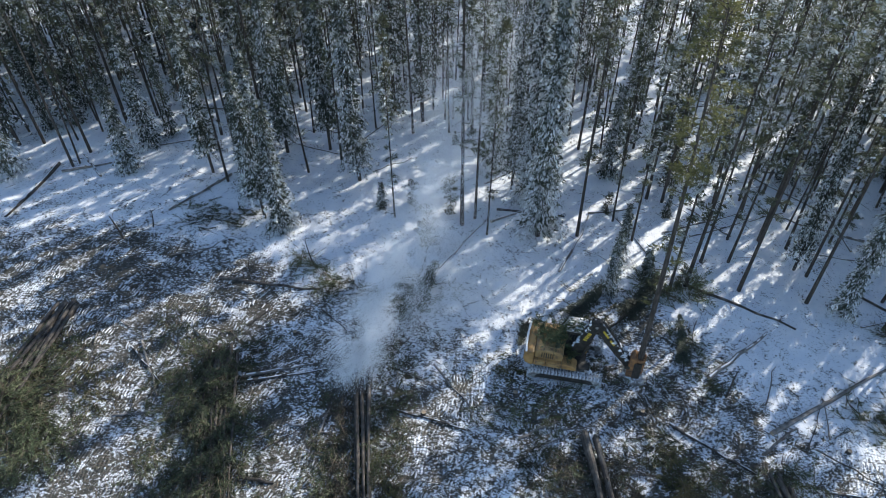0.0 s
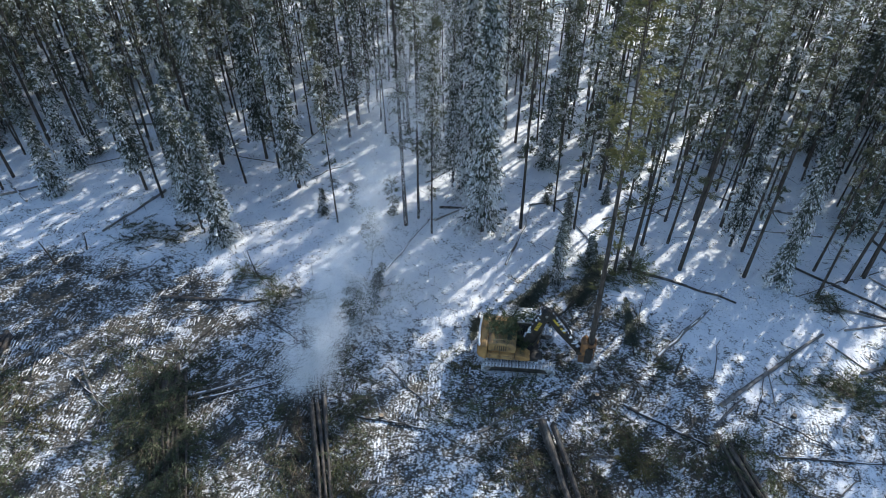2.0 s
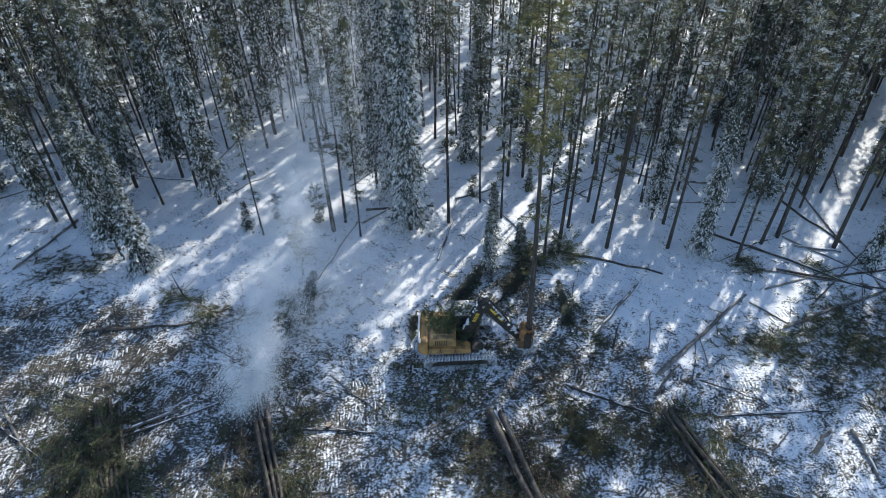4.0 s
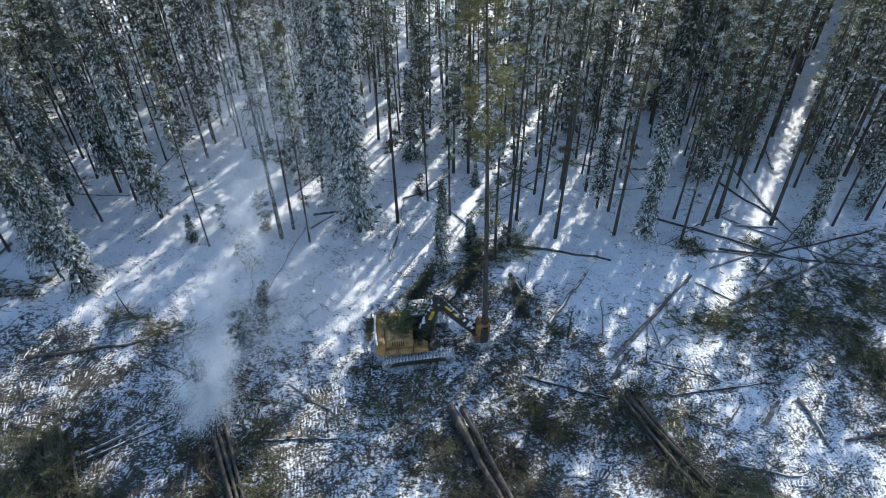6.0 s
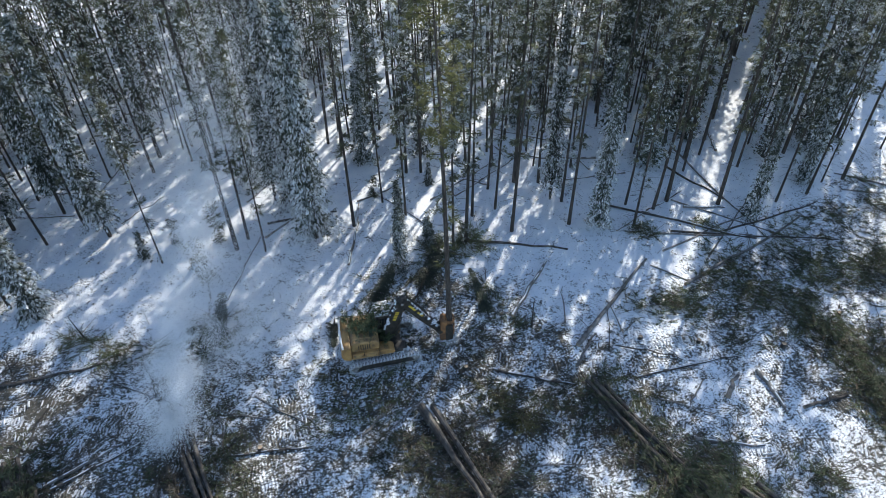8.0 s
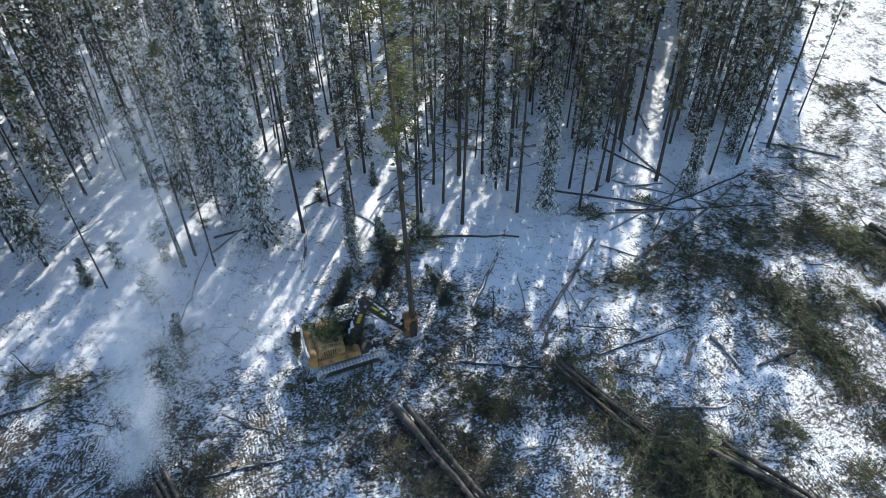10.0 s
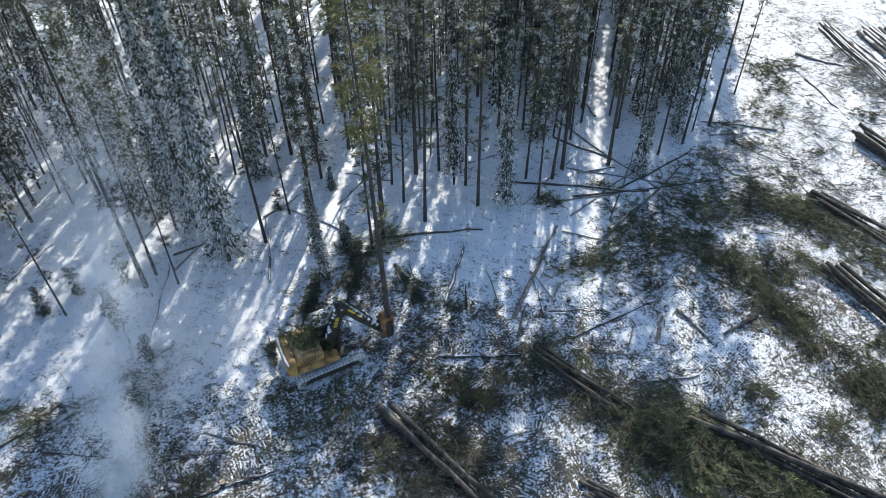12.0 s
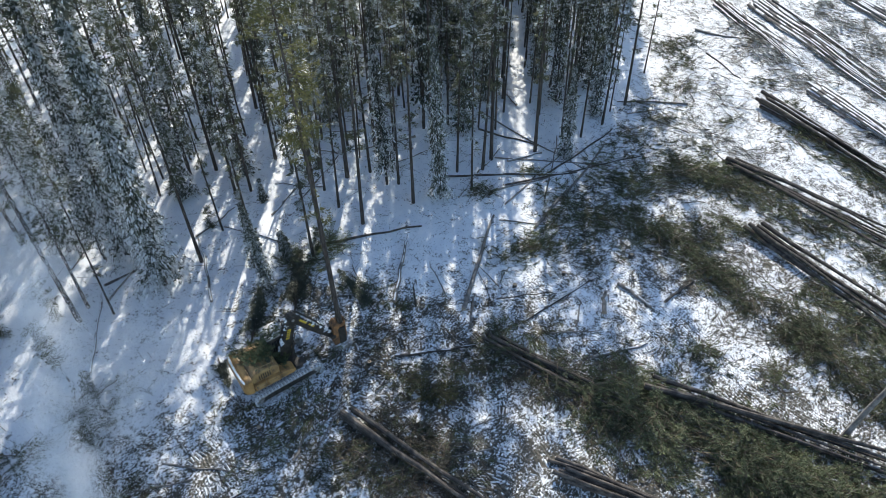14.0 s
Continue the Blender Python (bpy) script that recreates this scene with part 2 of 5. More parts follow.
def snow_strips(rows, half, r):
    """Ragged pads of snow along boughs; rows of points (n, 3) from the stem outwards."""
    n = len(half)
    way = rows[-1] - rows[0]
    side = np.stack([-way[:, 1], way[:, 0], 0 * way[:, 0]], 1)
    side /= np.linalg.norm(side, axis=1, keepdims=True) + 1e-9
    mid, lft, rgt = [], [], []
    for i, p in enumerate(rows):
        full = 0.45 if i in (0, len(rows) - 1) else 1.0
        mid.append(p + np.array([0, 0, 1.0]) * (0.05 + half * r.uniform(0.3, 0.8, n))[:, None] + r.normal(0, 0.02, (n, 3)))
        for sd, bag in ((1, lft), (-1, rgt)):
            bag.append(p + side * (sd * full * half * r.uniform(0.35, 1.35, n))[:, None] - np.array([0, 0, 1.0]) * (half * r.uniform(0.2, 0.7, n))[:, None] + r.normal(0, 0.02, (n, 3)))
    s = Soup()
    for i in range(len(rows) - 1):
        for a in (lft, rgt):
            s.tris(np.stack([mid[i], a[i], mid[i + 1]], 1))
            s.tris(np.stack([a[i], a[i + 1], mid[i + 1]], 1))
    return s


def frosty(points, seed, share):
    """Which places carry frost: clumps of about half a metre, some more some less."""
    k = np.array([noise.noise((a * 1.9, b * 1.9, c * 1.5 + seed)) + 0.5 * noise.noise((a * 0.5, b * 0.5, c * 0.35 + seed)) for a, b, c in points])
    return k > np.quantile(k, 1 - share)


def bent_line(h, lean, r, n=9):
    """A nearly upright trunk line."""
    a, b = r.uniform(0, 6.28), r.uniform(0.3, 0.9)
    z = np.linspace(0, h, n)
    s = lean * np.sin(z / h * math.pi * b)
    return np.stack([np.cos(a) * s, np.sin(a) * s, z], 1)


def on_line(line, z):
    return np.stack([np.interp(z, line[:, 2], line[:, 0]), np.interp(z, line[:, 2], line[:, 1]), z], 1)


# ---------------------------------------------------------------- ground
def height(x, y):
    return 0.22 * noise.noise((x * 0.09, y * 0.09, 3.1)) + 0.1 * noise.noise((x * 0.35, y * 0.35, 7.7))


def edge_y(x):
    """Where the worked, littered ground ends and the standing forest begins."""
    return float(np.interp(x, (-60, -40, -25, -14, -6, 0, 8, 14, 17, 20, 24, 28, 31, 34, 40, 50, 58, 100), (46, 46, 44, 41, 35, 32, 31, 33.5, 31, 27.5, 24.5, 23, 23.5, 26, 28, 29, 31, 60)))


def make_ground():
    def axis(lo, hi, far):
        core = np.arange(lo, hi + 0.01, 0.34)
        out = np.geomspace(1, far, 22)
        return np.concatenate([(lo - out)[::-1], core, hi + out])

    xs, ys = axis(-50, 95, 2600), axis(-8, 70, 2600)
    verts, lit = [], []
    for y in ys:
        for x in xs:
            far = max(0.0, abs(x - 20) - 90, abs(y - 30) - 70)
            z = height(x, y) * max(0.0, 1 - far / 60)
            d = edge_y(min(100, max(-60, x))) - y
            v = 1 / (1 + math.exp(-max(-30, min(30, d)) * 0.9 - 2.2 * noise.noise((x * 0.12, y * 0.12, 1.3)) + 0.4))
            v = 0.12 + 0.8 * v + (0.12 * math.exp(-(d / 9.0) ** 2) if d < 0 else 0.12 * (1 - v))
            # cleaner stretch of snow beside the skid trail, and the open clearing
            v -= 0.28 * math.exp(-(((x - 26.5) / 4.6) ** 2 + ((y - 17) / 5.0) ** 2))
            # less litter round the machine, to brighten ground that lay too dark
            v -= 0.16 * math.exp(-(((x - 12) / 6.0) ** 2 + ((y - 28) / 4.5) ** 2))
            v -= 0.3 * math.exp(-(((x - 28.8) / 3.4) ** 2 + ((y - 8.5) / 6.0) ** 2))
            if x < -6:            # more litter among the western bunches, also to darken that side, too bright otherwise
                v += 0.14 * min(1.0, (-6 - x) / 10) * (1 if d > 0 else 0)
            if x > 30:
                v -= 0.36 * min(1, (x - 30) / 14)
            v += 0.3 * noise.noise((x * 0.27, y * 0.27, 5.5)) * min(1.0, v * 1.5)
            v = max(0.02, min(1.1, v))
            lit.append(v)
            if far == 0.0:        # clods and hummocks of trodden snow
                z += (0.02 + 0.09 * min(1.0, v)) * noise.noise((x * 1.1, y * 1.1, 2.7)) + 0.05 * v * noise.noise((x * 2.3, y * 2.3, 6.1))
            verts.append((x, y, z))
    w = len(xs)
    faces = [(j * w + i, j * w + i + 1, (j + 1) * w + i + 1, (j + 1) * w + i) for j in range(len(ys) - 1) for i in range(w - 1)]
    me = bpy.data.meshes.new("ground")
    me.from_pydata(verts, [], faces)
    me.attributes.new("litter", "FLOAT", "POINT").data.foreach_set("value", lit)
    me.shade_smooth()
    me.materials.append(ground_material())
    tagged(new("ground", me), "trampled snow strewn with bark, needles and twigs", "ground", kind="structure")


make_ground()


# ---------------------------------------------------------------- trees
def make_pine(seed, h, r0, start, branches, spread, needles, snowy, fine=True, name="pine_tree", label="tall slender pine with bare trunk and snow-dusted crown"):
    r = np.random.default_rng(seed)
    line = bent_line(h, r.uniform(0.1, 0.45), r)
    root = thing(name, label, "tree", "forest pines")
    s = Soup()
    radii = [max(0.012, r0 * (1 - 0.93 * z / h) * (1.18 if z == 0 else 1)) for z in line[:, 2]]
    s.add(*tube(line, radii, 8))
    for z in r.uniform(h * 0.12, h * start, 22 if fine else 9):   # dead lower twigs
        p = on_line(line, np.array([z]))[0]
        a = r.uniform(0, 6.28)
        L = r.uniform(0.3, 1.1)
        q = p + np.array([math.cos(a) * L, math.sin(a) * L, -0.15 * L])
        s.add(*tube((p, q), (0.018, 0.006), 3, False))
    u = r.uniform(0, 1, branches) ** 0.85
    low = r.uniform(size=branches) < (0.06 if name == "felled_pine" else 0.2)          # sparse green twigs far down the stem
    zb = np.where(low, h * r.uniform(start * 0.45, start, branches), h * (start + (0.985 - start) * u))
    az = r.uniform(0, 6.28, branches)
    prof = np.sin(np.clip(u * 0.86 + 0.14, 0, 1) * math.pi) ** 0.7 * 0.75 + 0.25
    L = spread * np.where(low, 0.5, prof) * r.uniform(0.5, 1.2, branches)
    rise = np.where(low, -0.15, (u - 0.45) * 0.7) + r.normal(0, 0.12, branches)
    base = on_line(line, zb)
    out = np.stack([np.cos(az), np.sin(az), rise], 1)
    tip = base + out * L[:, None]
    for p, q in zip(base[:: 1 if fine else 3], tip[:: 1 if fine else 3]):
        s.add(*tube((p, q), (0.028, 0.008), 3, False))
    part("trunk", s, M_BARK, root)
    k = 8 if fine else 6
    f = r.uniform(0.3, 1.05, (branches, k))
    pos = (base[:, None] + out[:, None] * (L[:, None] * f)[..., None] + r.normal(0, 0.07, (branches, k, 3)) * np.array([1.0, 1.0, 0.6])).reshape(-1, 3)
    way = np.repeat(out, k, 0)
    r2 = r.uniform(size=branches)
    c, w = Soup(), Soup()
    thick = (0.032, 0.07) if fine else (0.065, 0.125)
    white = frosty(pos, seed, min(0.7, snowy * 1.35)) if snowy else np.zeros(len(pos), bool)
    for j in range(8 if fine else 3):
        d = way * 0.9 + r.normal(0, 0.5, way.shape)
        d /= np.linalg.norm(d, axis=1, keepdims=True)
        t = tuft_fan(pos + r.normal(0, 0.05, pos.shape), d, r.uniform(0.15, 0.36, len(pos)), r.uniform(*thick, len(pos)), r)
        frost = white & (r.uniform(size=len(pos)) < 0.85)
        c.tris(t[~frost])
        if snowy:
            w.tris(t[frost])
    inner = base + out * (L * r.uniform(0.1, 0.6, branches))[:, None]
    for j in range(2):                # the denser heart of the crown
        d = r.normal(0, 1, inner.shape) + out
        d /= np.linalg.norm(d, axis=1, keepdims=True)
        c.tris(tuft_fan(inner + r.normal(0, 0.12, inner.shape), d, r.uniform(0.3, 0.55, branches), r.uniform(0.14, 0.26, branches), r))
    part("crown", c, needles, root)
    if snowy:
        tagged(part("frosted_needles", w, M_FROST, root, "needle tufts white with frost"), kind="stuff")
        pick = r2 < snowy * 0.8
        u0 = r.uniform(0.3, 0.6, branches)[pick]
        b2, o2, l2 = base[pick], out[pick], L[pick]
        pts = [b2 + o2 * (l2 * (u0 + g * 0.4))[:, None] for g in (0.0, 0.5, 1.0)]
        tagged(part("snow_load", snow_strips(pts, np.full(len(b2), 0.07), r), M_SNOW, root, "snow lying along the boughs"), kind="stuff")
    return root


def make_spruce(seed, h, r0, low, wide, boughs, snowy, fine=True, name="spruce_tree", label="dense spruce branched to the ground and laden with snow", group="forest spruces"):
    r = np.random.default_rng(seed)
    line = bent_line(h, r.uniform(0.05, 0.3), r)
    root = thing(name, label, "tree", group)
    s = Soup()
    s.add(*tube(line, [max(0.01, r0 * (1 - 0.95 * z / h)) for z in line[:, 2]], 7))
    part("trunk", s, M_BARK, root)
    u = np.sort(r.uniform(0, 1, boughs) ** 1.12)
    whorls = max(8, int(h / 0.55))
    u = np.clip((np.floor(u * whorls) + r.normal(0.5, 0.14, boughs)) / whorls, 0.005, 0.995)
    zb = h * (low + (0.99 - low) * u)
    az = np.arange(boughs) * 2.4 + r.normal(0, 0.3, boughs)
    lump = 1 + 0.25 * np.sin(az * 2 + seed) * np.sin(u * 9 + seed)
    L = wide * ((1 - u) ** (0.72 if wide > 1.2 else 1.0) * 0.93 + 0.07) * r.uniform(0.5, 1.1, boughs) * lump
    base = on_line(line, zb)
    rad = np.stack([np.cos(az), np.sin(az), 0 * az], 1)
    k = 7 if fine else 4
    patchy = 0.5 + 0.5 * np.sin(az * 1.0 + u * 14 + seed) * np.cos(u * 23 + seed * 2)
    heavy = r.uniform(size=boughs) * 0.6 + patchy * 0.4 < snowy * 1.55
    c, w = Soup(), Soup()
    thick = (0.035, 0.075) if fine else (0.085, 0.17)
    for j in range(k):
        f = (j + r.uniform(0.3, 1.0, boughs)) / k
        droop = -0.28 * f - 0.35 * f * f + 0.22 * (u - 0.3)
        fan = np.stack([-np.sin(az), np.cos(az), 0 * az], 1)
        pos = base + rad * (L * f)[:, None] + np.stack([0 * f, 0 * f, L * droop], 1) + r.normal(0, 0.05, (boughs, 3))
        lie = rad + np.stack([0 * f, 0 * f, -0.3 - 0.7 * f], 1)
        white = frosty(pos, seed, min(0.8, snowy * 0.68)) if snowy > 0.2 else np.zeros(boughs, bool)
        for q in range(9 if fine else 3):
            d = lie * r.uniform(0.2, 1.0, (boughs, 1)) + r.normal(0, 0.5, (boughs, 3)) + np.array([0, 0, -0.15])
            d /= np.linalg.norm(d, axis=1, keepdims=True)
            at = pos + fan * r.normal(0, 0.12, (boughs, 1)) * (L * np.sin(f * 2.6))[:, None] + r.normal(0, 0.03, pos.shape)
            t = tuft_fan(at, d, r.uniform(0.18, 0.4, boughs) * (0.6 + 0.4 * L / wide) * min(1.0, 0.4 + wide / 2.2), r.uniform(*thick, boughs), r)
            c.tris(t[~white])
            w.tris(t[white])
        if snowy:
            for q in range(3 if fine else 1):       # frosted sprays at the edge of the snow
                pick = heavy & (r.uniform(size=boughs) < 0.8)
                d = lie + r.normal(0, 0.35, (boughs, 3))
                d /= np.linalg.norm(d, axis=1, keepdims=True)
                at = pos + np.array([0, 0, 0.05]) + fan * r.normal(0, 0.12, (boughs, 1)) * (L * np.sin(f * 2.6))[:, None]
                t = tuft_fan(at, d, r.uniform(0.14, 0.3, boughs), r.uniform(0.03, 0.068, boughs) * (1 if fine else 2), r)
                w.tris(t[pick])
    for j in range(4):                # the dark heart of the crown
        f = r.uniform(0.05, 0.55, boughs)
        pos = base + rad * (L * f)[:, None] + np.stack([0 * f, 0 * f, -0.3 * L * f], 1) + r.normal(0, 0.1, (boughs, 3))
        d = rad + r.normal(0, 0.8, (boughs, 3)) + np.array([0, 0, -0.4])
        d /= np.linalg.norm(d, axis=1, keepdims=True)
        c.tris(tuft_fan(pos, d, r.uniform(0.35, 0.65, boughs) * min(1.0, wide / 1.5), r.uniform(0.18, 0.34, boughs) * min(1.0, wide / 1.5) ** 1.5, r))
    part("crown", c, M_SPRUCE, root)
    if snowy:
        tagged(part("frosted_needles", w, M_FROST, root, "sprays white with frost"), kind="stuff")
        hv = np.where(heavy)[0]
        pads = Soup()
        for q in range(6 if fine else 2):
            start = r.uniform(0.25, 0.9, len(hv))
            ln = r.uniform(0.06, 0.17, len(hv))
            swing = r.normal(0, 0.3, len(hv))
            turn = np.stack([np.cos(az[hv] + swing), np.sin(az[hv] + swing), 0 * swing], 1)
            rows = []
            for g in (0.0, 0.5, 1.0):
                f = start + ln * g
                droop = -0.28 * f - 0.35 * f * f + 0.22 * (u[hv] - 0.3)
                rows.append(base[hv] + turn * (L[hv] * f)[:, None] + np.stack([0 * f, 0 * f, L[hv] * droop], 1))
            half = (0.03 + 0.03 * L[hv]) * r.uniform(0.4, 1.3, len(hv))
            one = snow_strips(rows, half, r)
            pads.tris(np.concatenate(one.v))
        tagged(part("snow_load", pads, M_SNOW, root, "pads of snow lying along the boughs"), kind="stuff")
    return root


PINE_SIZES = ((24.0, 0.128, 0.52, 1.12, 0.26), (22.0, 0.11, 0.46, 1.02, 0.34), (26.0, 0.14, 0.57, 1.22, 0.22), (20.0, 0.098, 0.44, 0.95, 0.38), (23.0, 0.118, 0.6, 1.1, 0.28), (19.5, 0.082, 0.45, 0.8, 0.32))
SPRUCE_SIZES = ((17.0, 0.16, 0.05, 1.8, 230, 0.56), (13.0, 0.13, 0.03, 1.7, 200, 0.64), (19.0, 0.17, 0.12, 1.75, 240, 0.46), (10.0, 0.1, 0.03, 1.4, 160, 0.62), (15.0, 0.14, 0.2, 1.6, 200, 0.4), (19.0, 0.18, 0.06, 1.75, 330, 0.8))
SLIM = ((), ("young_pine", "thin young pine with a narrow snow-dusted crown"))
PINE_KINDS = [make_pine(20 + i, hh, rr, st, 85, sp, M_NEEDLE, sn, True, *SLIM[i == 5]) for i, (hh, rr, st, sp, sn) in enumerate(PINE_SIZES)]
FAR_PINES = [make_pine(30 + i, hh, rr, st, 68, sp, M_NEEDLE, sn, False, *SLIM[i == 5]) for i, (hh, rr, st, sp, sn) in enumerate(PINE_SIZES)]
FAR_PINES.append(make_pine(36, 20.0, 0.085, 0.46, 68, 0.82, M_NEEDLE, 0.3, False, "slender_pine", "slender pine with a thin frosted crown"))
SPRUCE_KINDS = [make_spruce(50 + i, hh, rr, lo, wd, bo, sn) for i, (hh, rr, lo, wd, bo, sn) in enumerate(SPRUCE_SIZES)]
FAR_SPRUCES = [make_spruce(60 + i, hh, rr, lo, wd, bo * 8 // 10, sn, False) for i, (hh, rr, lo, wd, bo, sn) in enumerate(SPRUCE_SIZES[:5])]
SAPLING_KINDS = [make_spruce(70, 3.2, 0.04, 0.05, 0.8, 60, 0.3, True, "sapling", "young conifer with thin snowy boughs", "saplings")]
SAPLING_KINDS += [make_pine(75 + i, hh, 0.035, 0.12, br, sp, M_NEEDLE, sn, True, "sapling", "young open-branched pine standing in the snow") for i, (hh, br, sp, sn) in enumerate(((3.4, 34, 0.75, 0.2), (5.2, 46, 0.9, 0.1)))]
BUSH_KIND = make_spruce(79, 4.6, 0.06, 0.02, 1.1, 120, 0.4, True, "conifer_bush", "slender young conifer with some snow on its boughs", "saplings")
FELLED_KIND = make_spruce(83, 5.0, 0.07, 0.24, 1.0, 95, 0.0, True, "felled_conifer", "small dark felled conifer lying on the snow", "felled young conifers")
for kind in SAPLING_KINDS:
    kind["group"] = "saplings"


def at_ground(x, y, turn=0.0, scale=1.0, stretch=1.0, tilt=(0, 0)):
    return Matrix.Translation((x, y, height(x, y) - 0.05)) @ Euler((radians(tilt[0]), radians(tilt[1]), turn)).to_matrix().to_4x4() @ Matrix.Diagonal((scale, scale, scale * stretch, 1))


first_use = set()


def plant(kind, m):
    """The first of a kind is moved, the others are copies."""
    if kind.name in first_use:
        return copy_thing(kind, m)
    first_use.add(kind.name)
    kind.matrix_basis = m
    return kind


PINES_WEST = [(-32.9, 54.7), (-28.6, 56.9), (-28.2, 60.5), (-19.0, 49.9), (-13.4, 60.7), (-12.0, 51.1), (-9.2, 52.9), (-2.7, 56.9), (1.6, 43.8), (2.7, 44.6),
              (8.1, 57.5), (10.9, 42.3), (12.7, 54.0), (15.2, 41.6), (16.1, 61.5), (16.9, 36.1), (17.5, 46.8), (18.2, 36.5), (18.7, 46.3), (20.1, 39.1)]
PINES_EAST = [(22.1, 36.0), (22.2, 39.0), (22.9, 41.6), (22.9, 48.2), (25.4, 41.4), (26.7, 34.7), (26.9, 56.2), (27.2, 40.4), (27.7, 37.4), (30.9, 41.0), (31.2, 32.1),
              (32.2, 34.6), (33.9, 33.1), (35.6, 33.5), (37.1, 40.0), (39.2, 31.3), (40.6, 37.4), (42.4, 30.6), (43.6, 29.3), (45.6, 32.4), (46.6, 28.9), (51.0, 29.1)]
SLIM_PINES = [(-4.0, 44.8), (3.6, 42.6), (57.4, 30.7), (14.1, 44.0), (50.2, 31.6), (49.1, 29.6)]
SPRUCES = [(-38.9, 51.3), (-28.2, 51.9), (-27.3, 55.3), (-20.6, 51.2), (-16.9, 49.2), (-15.2, 49.3), (-14.9, 45.0), (-14.3, 54.1), (-13.1, 43.5), (-10.4, 54.5), (-7.3, 49.8),
           (4.7, 51.1), (6.0, 47.9), (7.5, 47.3), (7.7, 42.4), (14.6, 50.1), (27.0, 38.1), (28.6, 33.3), (40.4, 28.8), (47.6, 30.4)]
SMALL_SPRUCES = [(12.3, 35.8), (13.6, 38.9)]
BUSHES = [(15.2, 37.4)]
TALL_SAPLINGS = [(-1.3, 41.6), (-2.9, 33.8), (0.6, 45.2)]
SAPLINGS = [(-5.2, 46.0), (-2.6, 46.3), (-1.2, 43.6), (13.8, 45.1), (15.4, 37.1), (17.5, 36.2), (18.6, 44.4)]

taken = []
for n, (x, y) in enumerate(PINES_WEST + PINES_EAST):
    taken.append((x, y))
    plant(PINE_KINDS[(n * 7 + n // 5) % 5], at_ground(x, y, rng.uniform(0, 6.28), rng.uniform(0.92, 1.12), 1.0, rng.normal(0, 0.7, 2)))
for x, y in SLIM_PINES:
    taken.append((x, y))
    plant(PINE_KINDS[5], at_ground(x, y, rng.uniform(0, 6.28), rng.uniform(0.85, 1.1), 1.0, rng.normal(0, 1.2, 2)))
for n, (x, y) in enumerate(SPRUCES):
    taken.append((x, y))
    heavy_one = 6.5 < x < 9 and y < 52
    slim = 0.72 if x > 20 else rng.uniform(0.85, 1.1)
    plant(SPRUCE_KINDS[5 if heavy_one else (n * 3 + n // 4) % 5], at_ground(x, y, rng.uniform(0, 6.28), 1.08 if heavy_one else slim, 1.3 if x > 20 else 1.05 if heavy_one else 1.0, rng.normal(0, 0.5, 2)))
for x, y in SMALL_SPRUCES:
    plant(SPRUCE_KINDS[3], at_ground(x, y, rng.uniform(0, 6.28), 0.62, 1.05))
for n, (x, y) in enumerate(SAPLINGS):
    plant(SAPLING_KINDS[n % 2], at_ground(x, y, rng.uniform(0, 6.28), rng.uniform(0.7, 1.0), 1.0, rng.normal(0, 3, 2)))

for x, y in TALL_SAPLINGS:
    plant(SAPLING_KINDS[2], at_ground(x, y, rng.uniform(0, 6.28), rng.uniform(0.85, 1.05), 1.0, rng.normal(0, 3, 2)))

for x, y in BUSHES:
    plant(BUSH_KIND, at_ground(x, y, rng.uniform(0, 6.28), 1.0 if x < 5 else rng.uniform(0.7, 0.95), 0.85, rng.normal(0, 14 if x < 5 else 5, 2)))


def lay(x0, y0, x1, y1, scale=1.0):
    """A young conifer felled with its butt at the first point and its top towards the second."""
    way = Vector((x1 - x0, y1 - y0, 0.12 * math.hypot(x1 - x0, y1 - y0))).normalized()
    side = way.cross(Vector((0, 0, 1))).normalized()
    turn = Matrix((side, way.cross(side), way)).transposed().to_4x4()
    L = math.hypot(x1 - x0, y1 - y0) / 5.0
    plant(FELLED_KIND, Matrix.Translation((x0, y0, height(x0, y0) + 0.12)) @ turn @ Matrix.Diagonal((scale, 0.6 * scale, L, 1)))


for felled in ((-2.6, 33.4, -0.6, 39.0, 1.1), (8.4, 32.8, 11.6, 36.0, 0.95), (12.4, 32.9, 15.6, 36.4, 1.0), (16.0, 28.2, 16.6, 32.4, 0.6), (6.2, 33.6, 5.4, 31.2, 0.6)):
    lay(*felled)


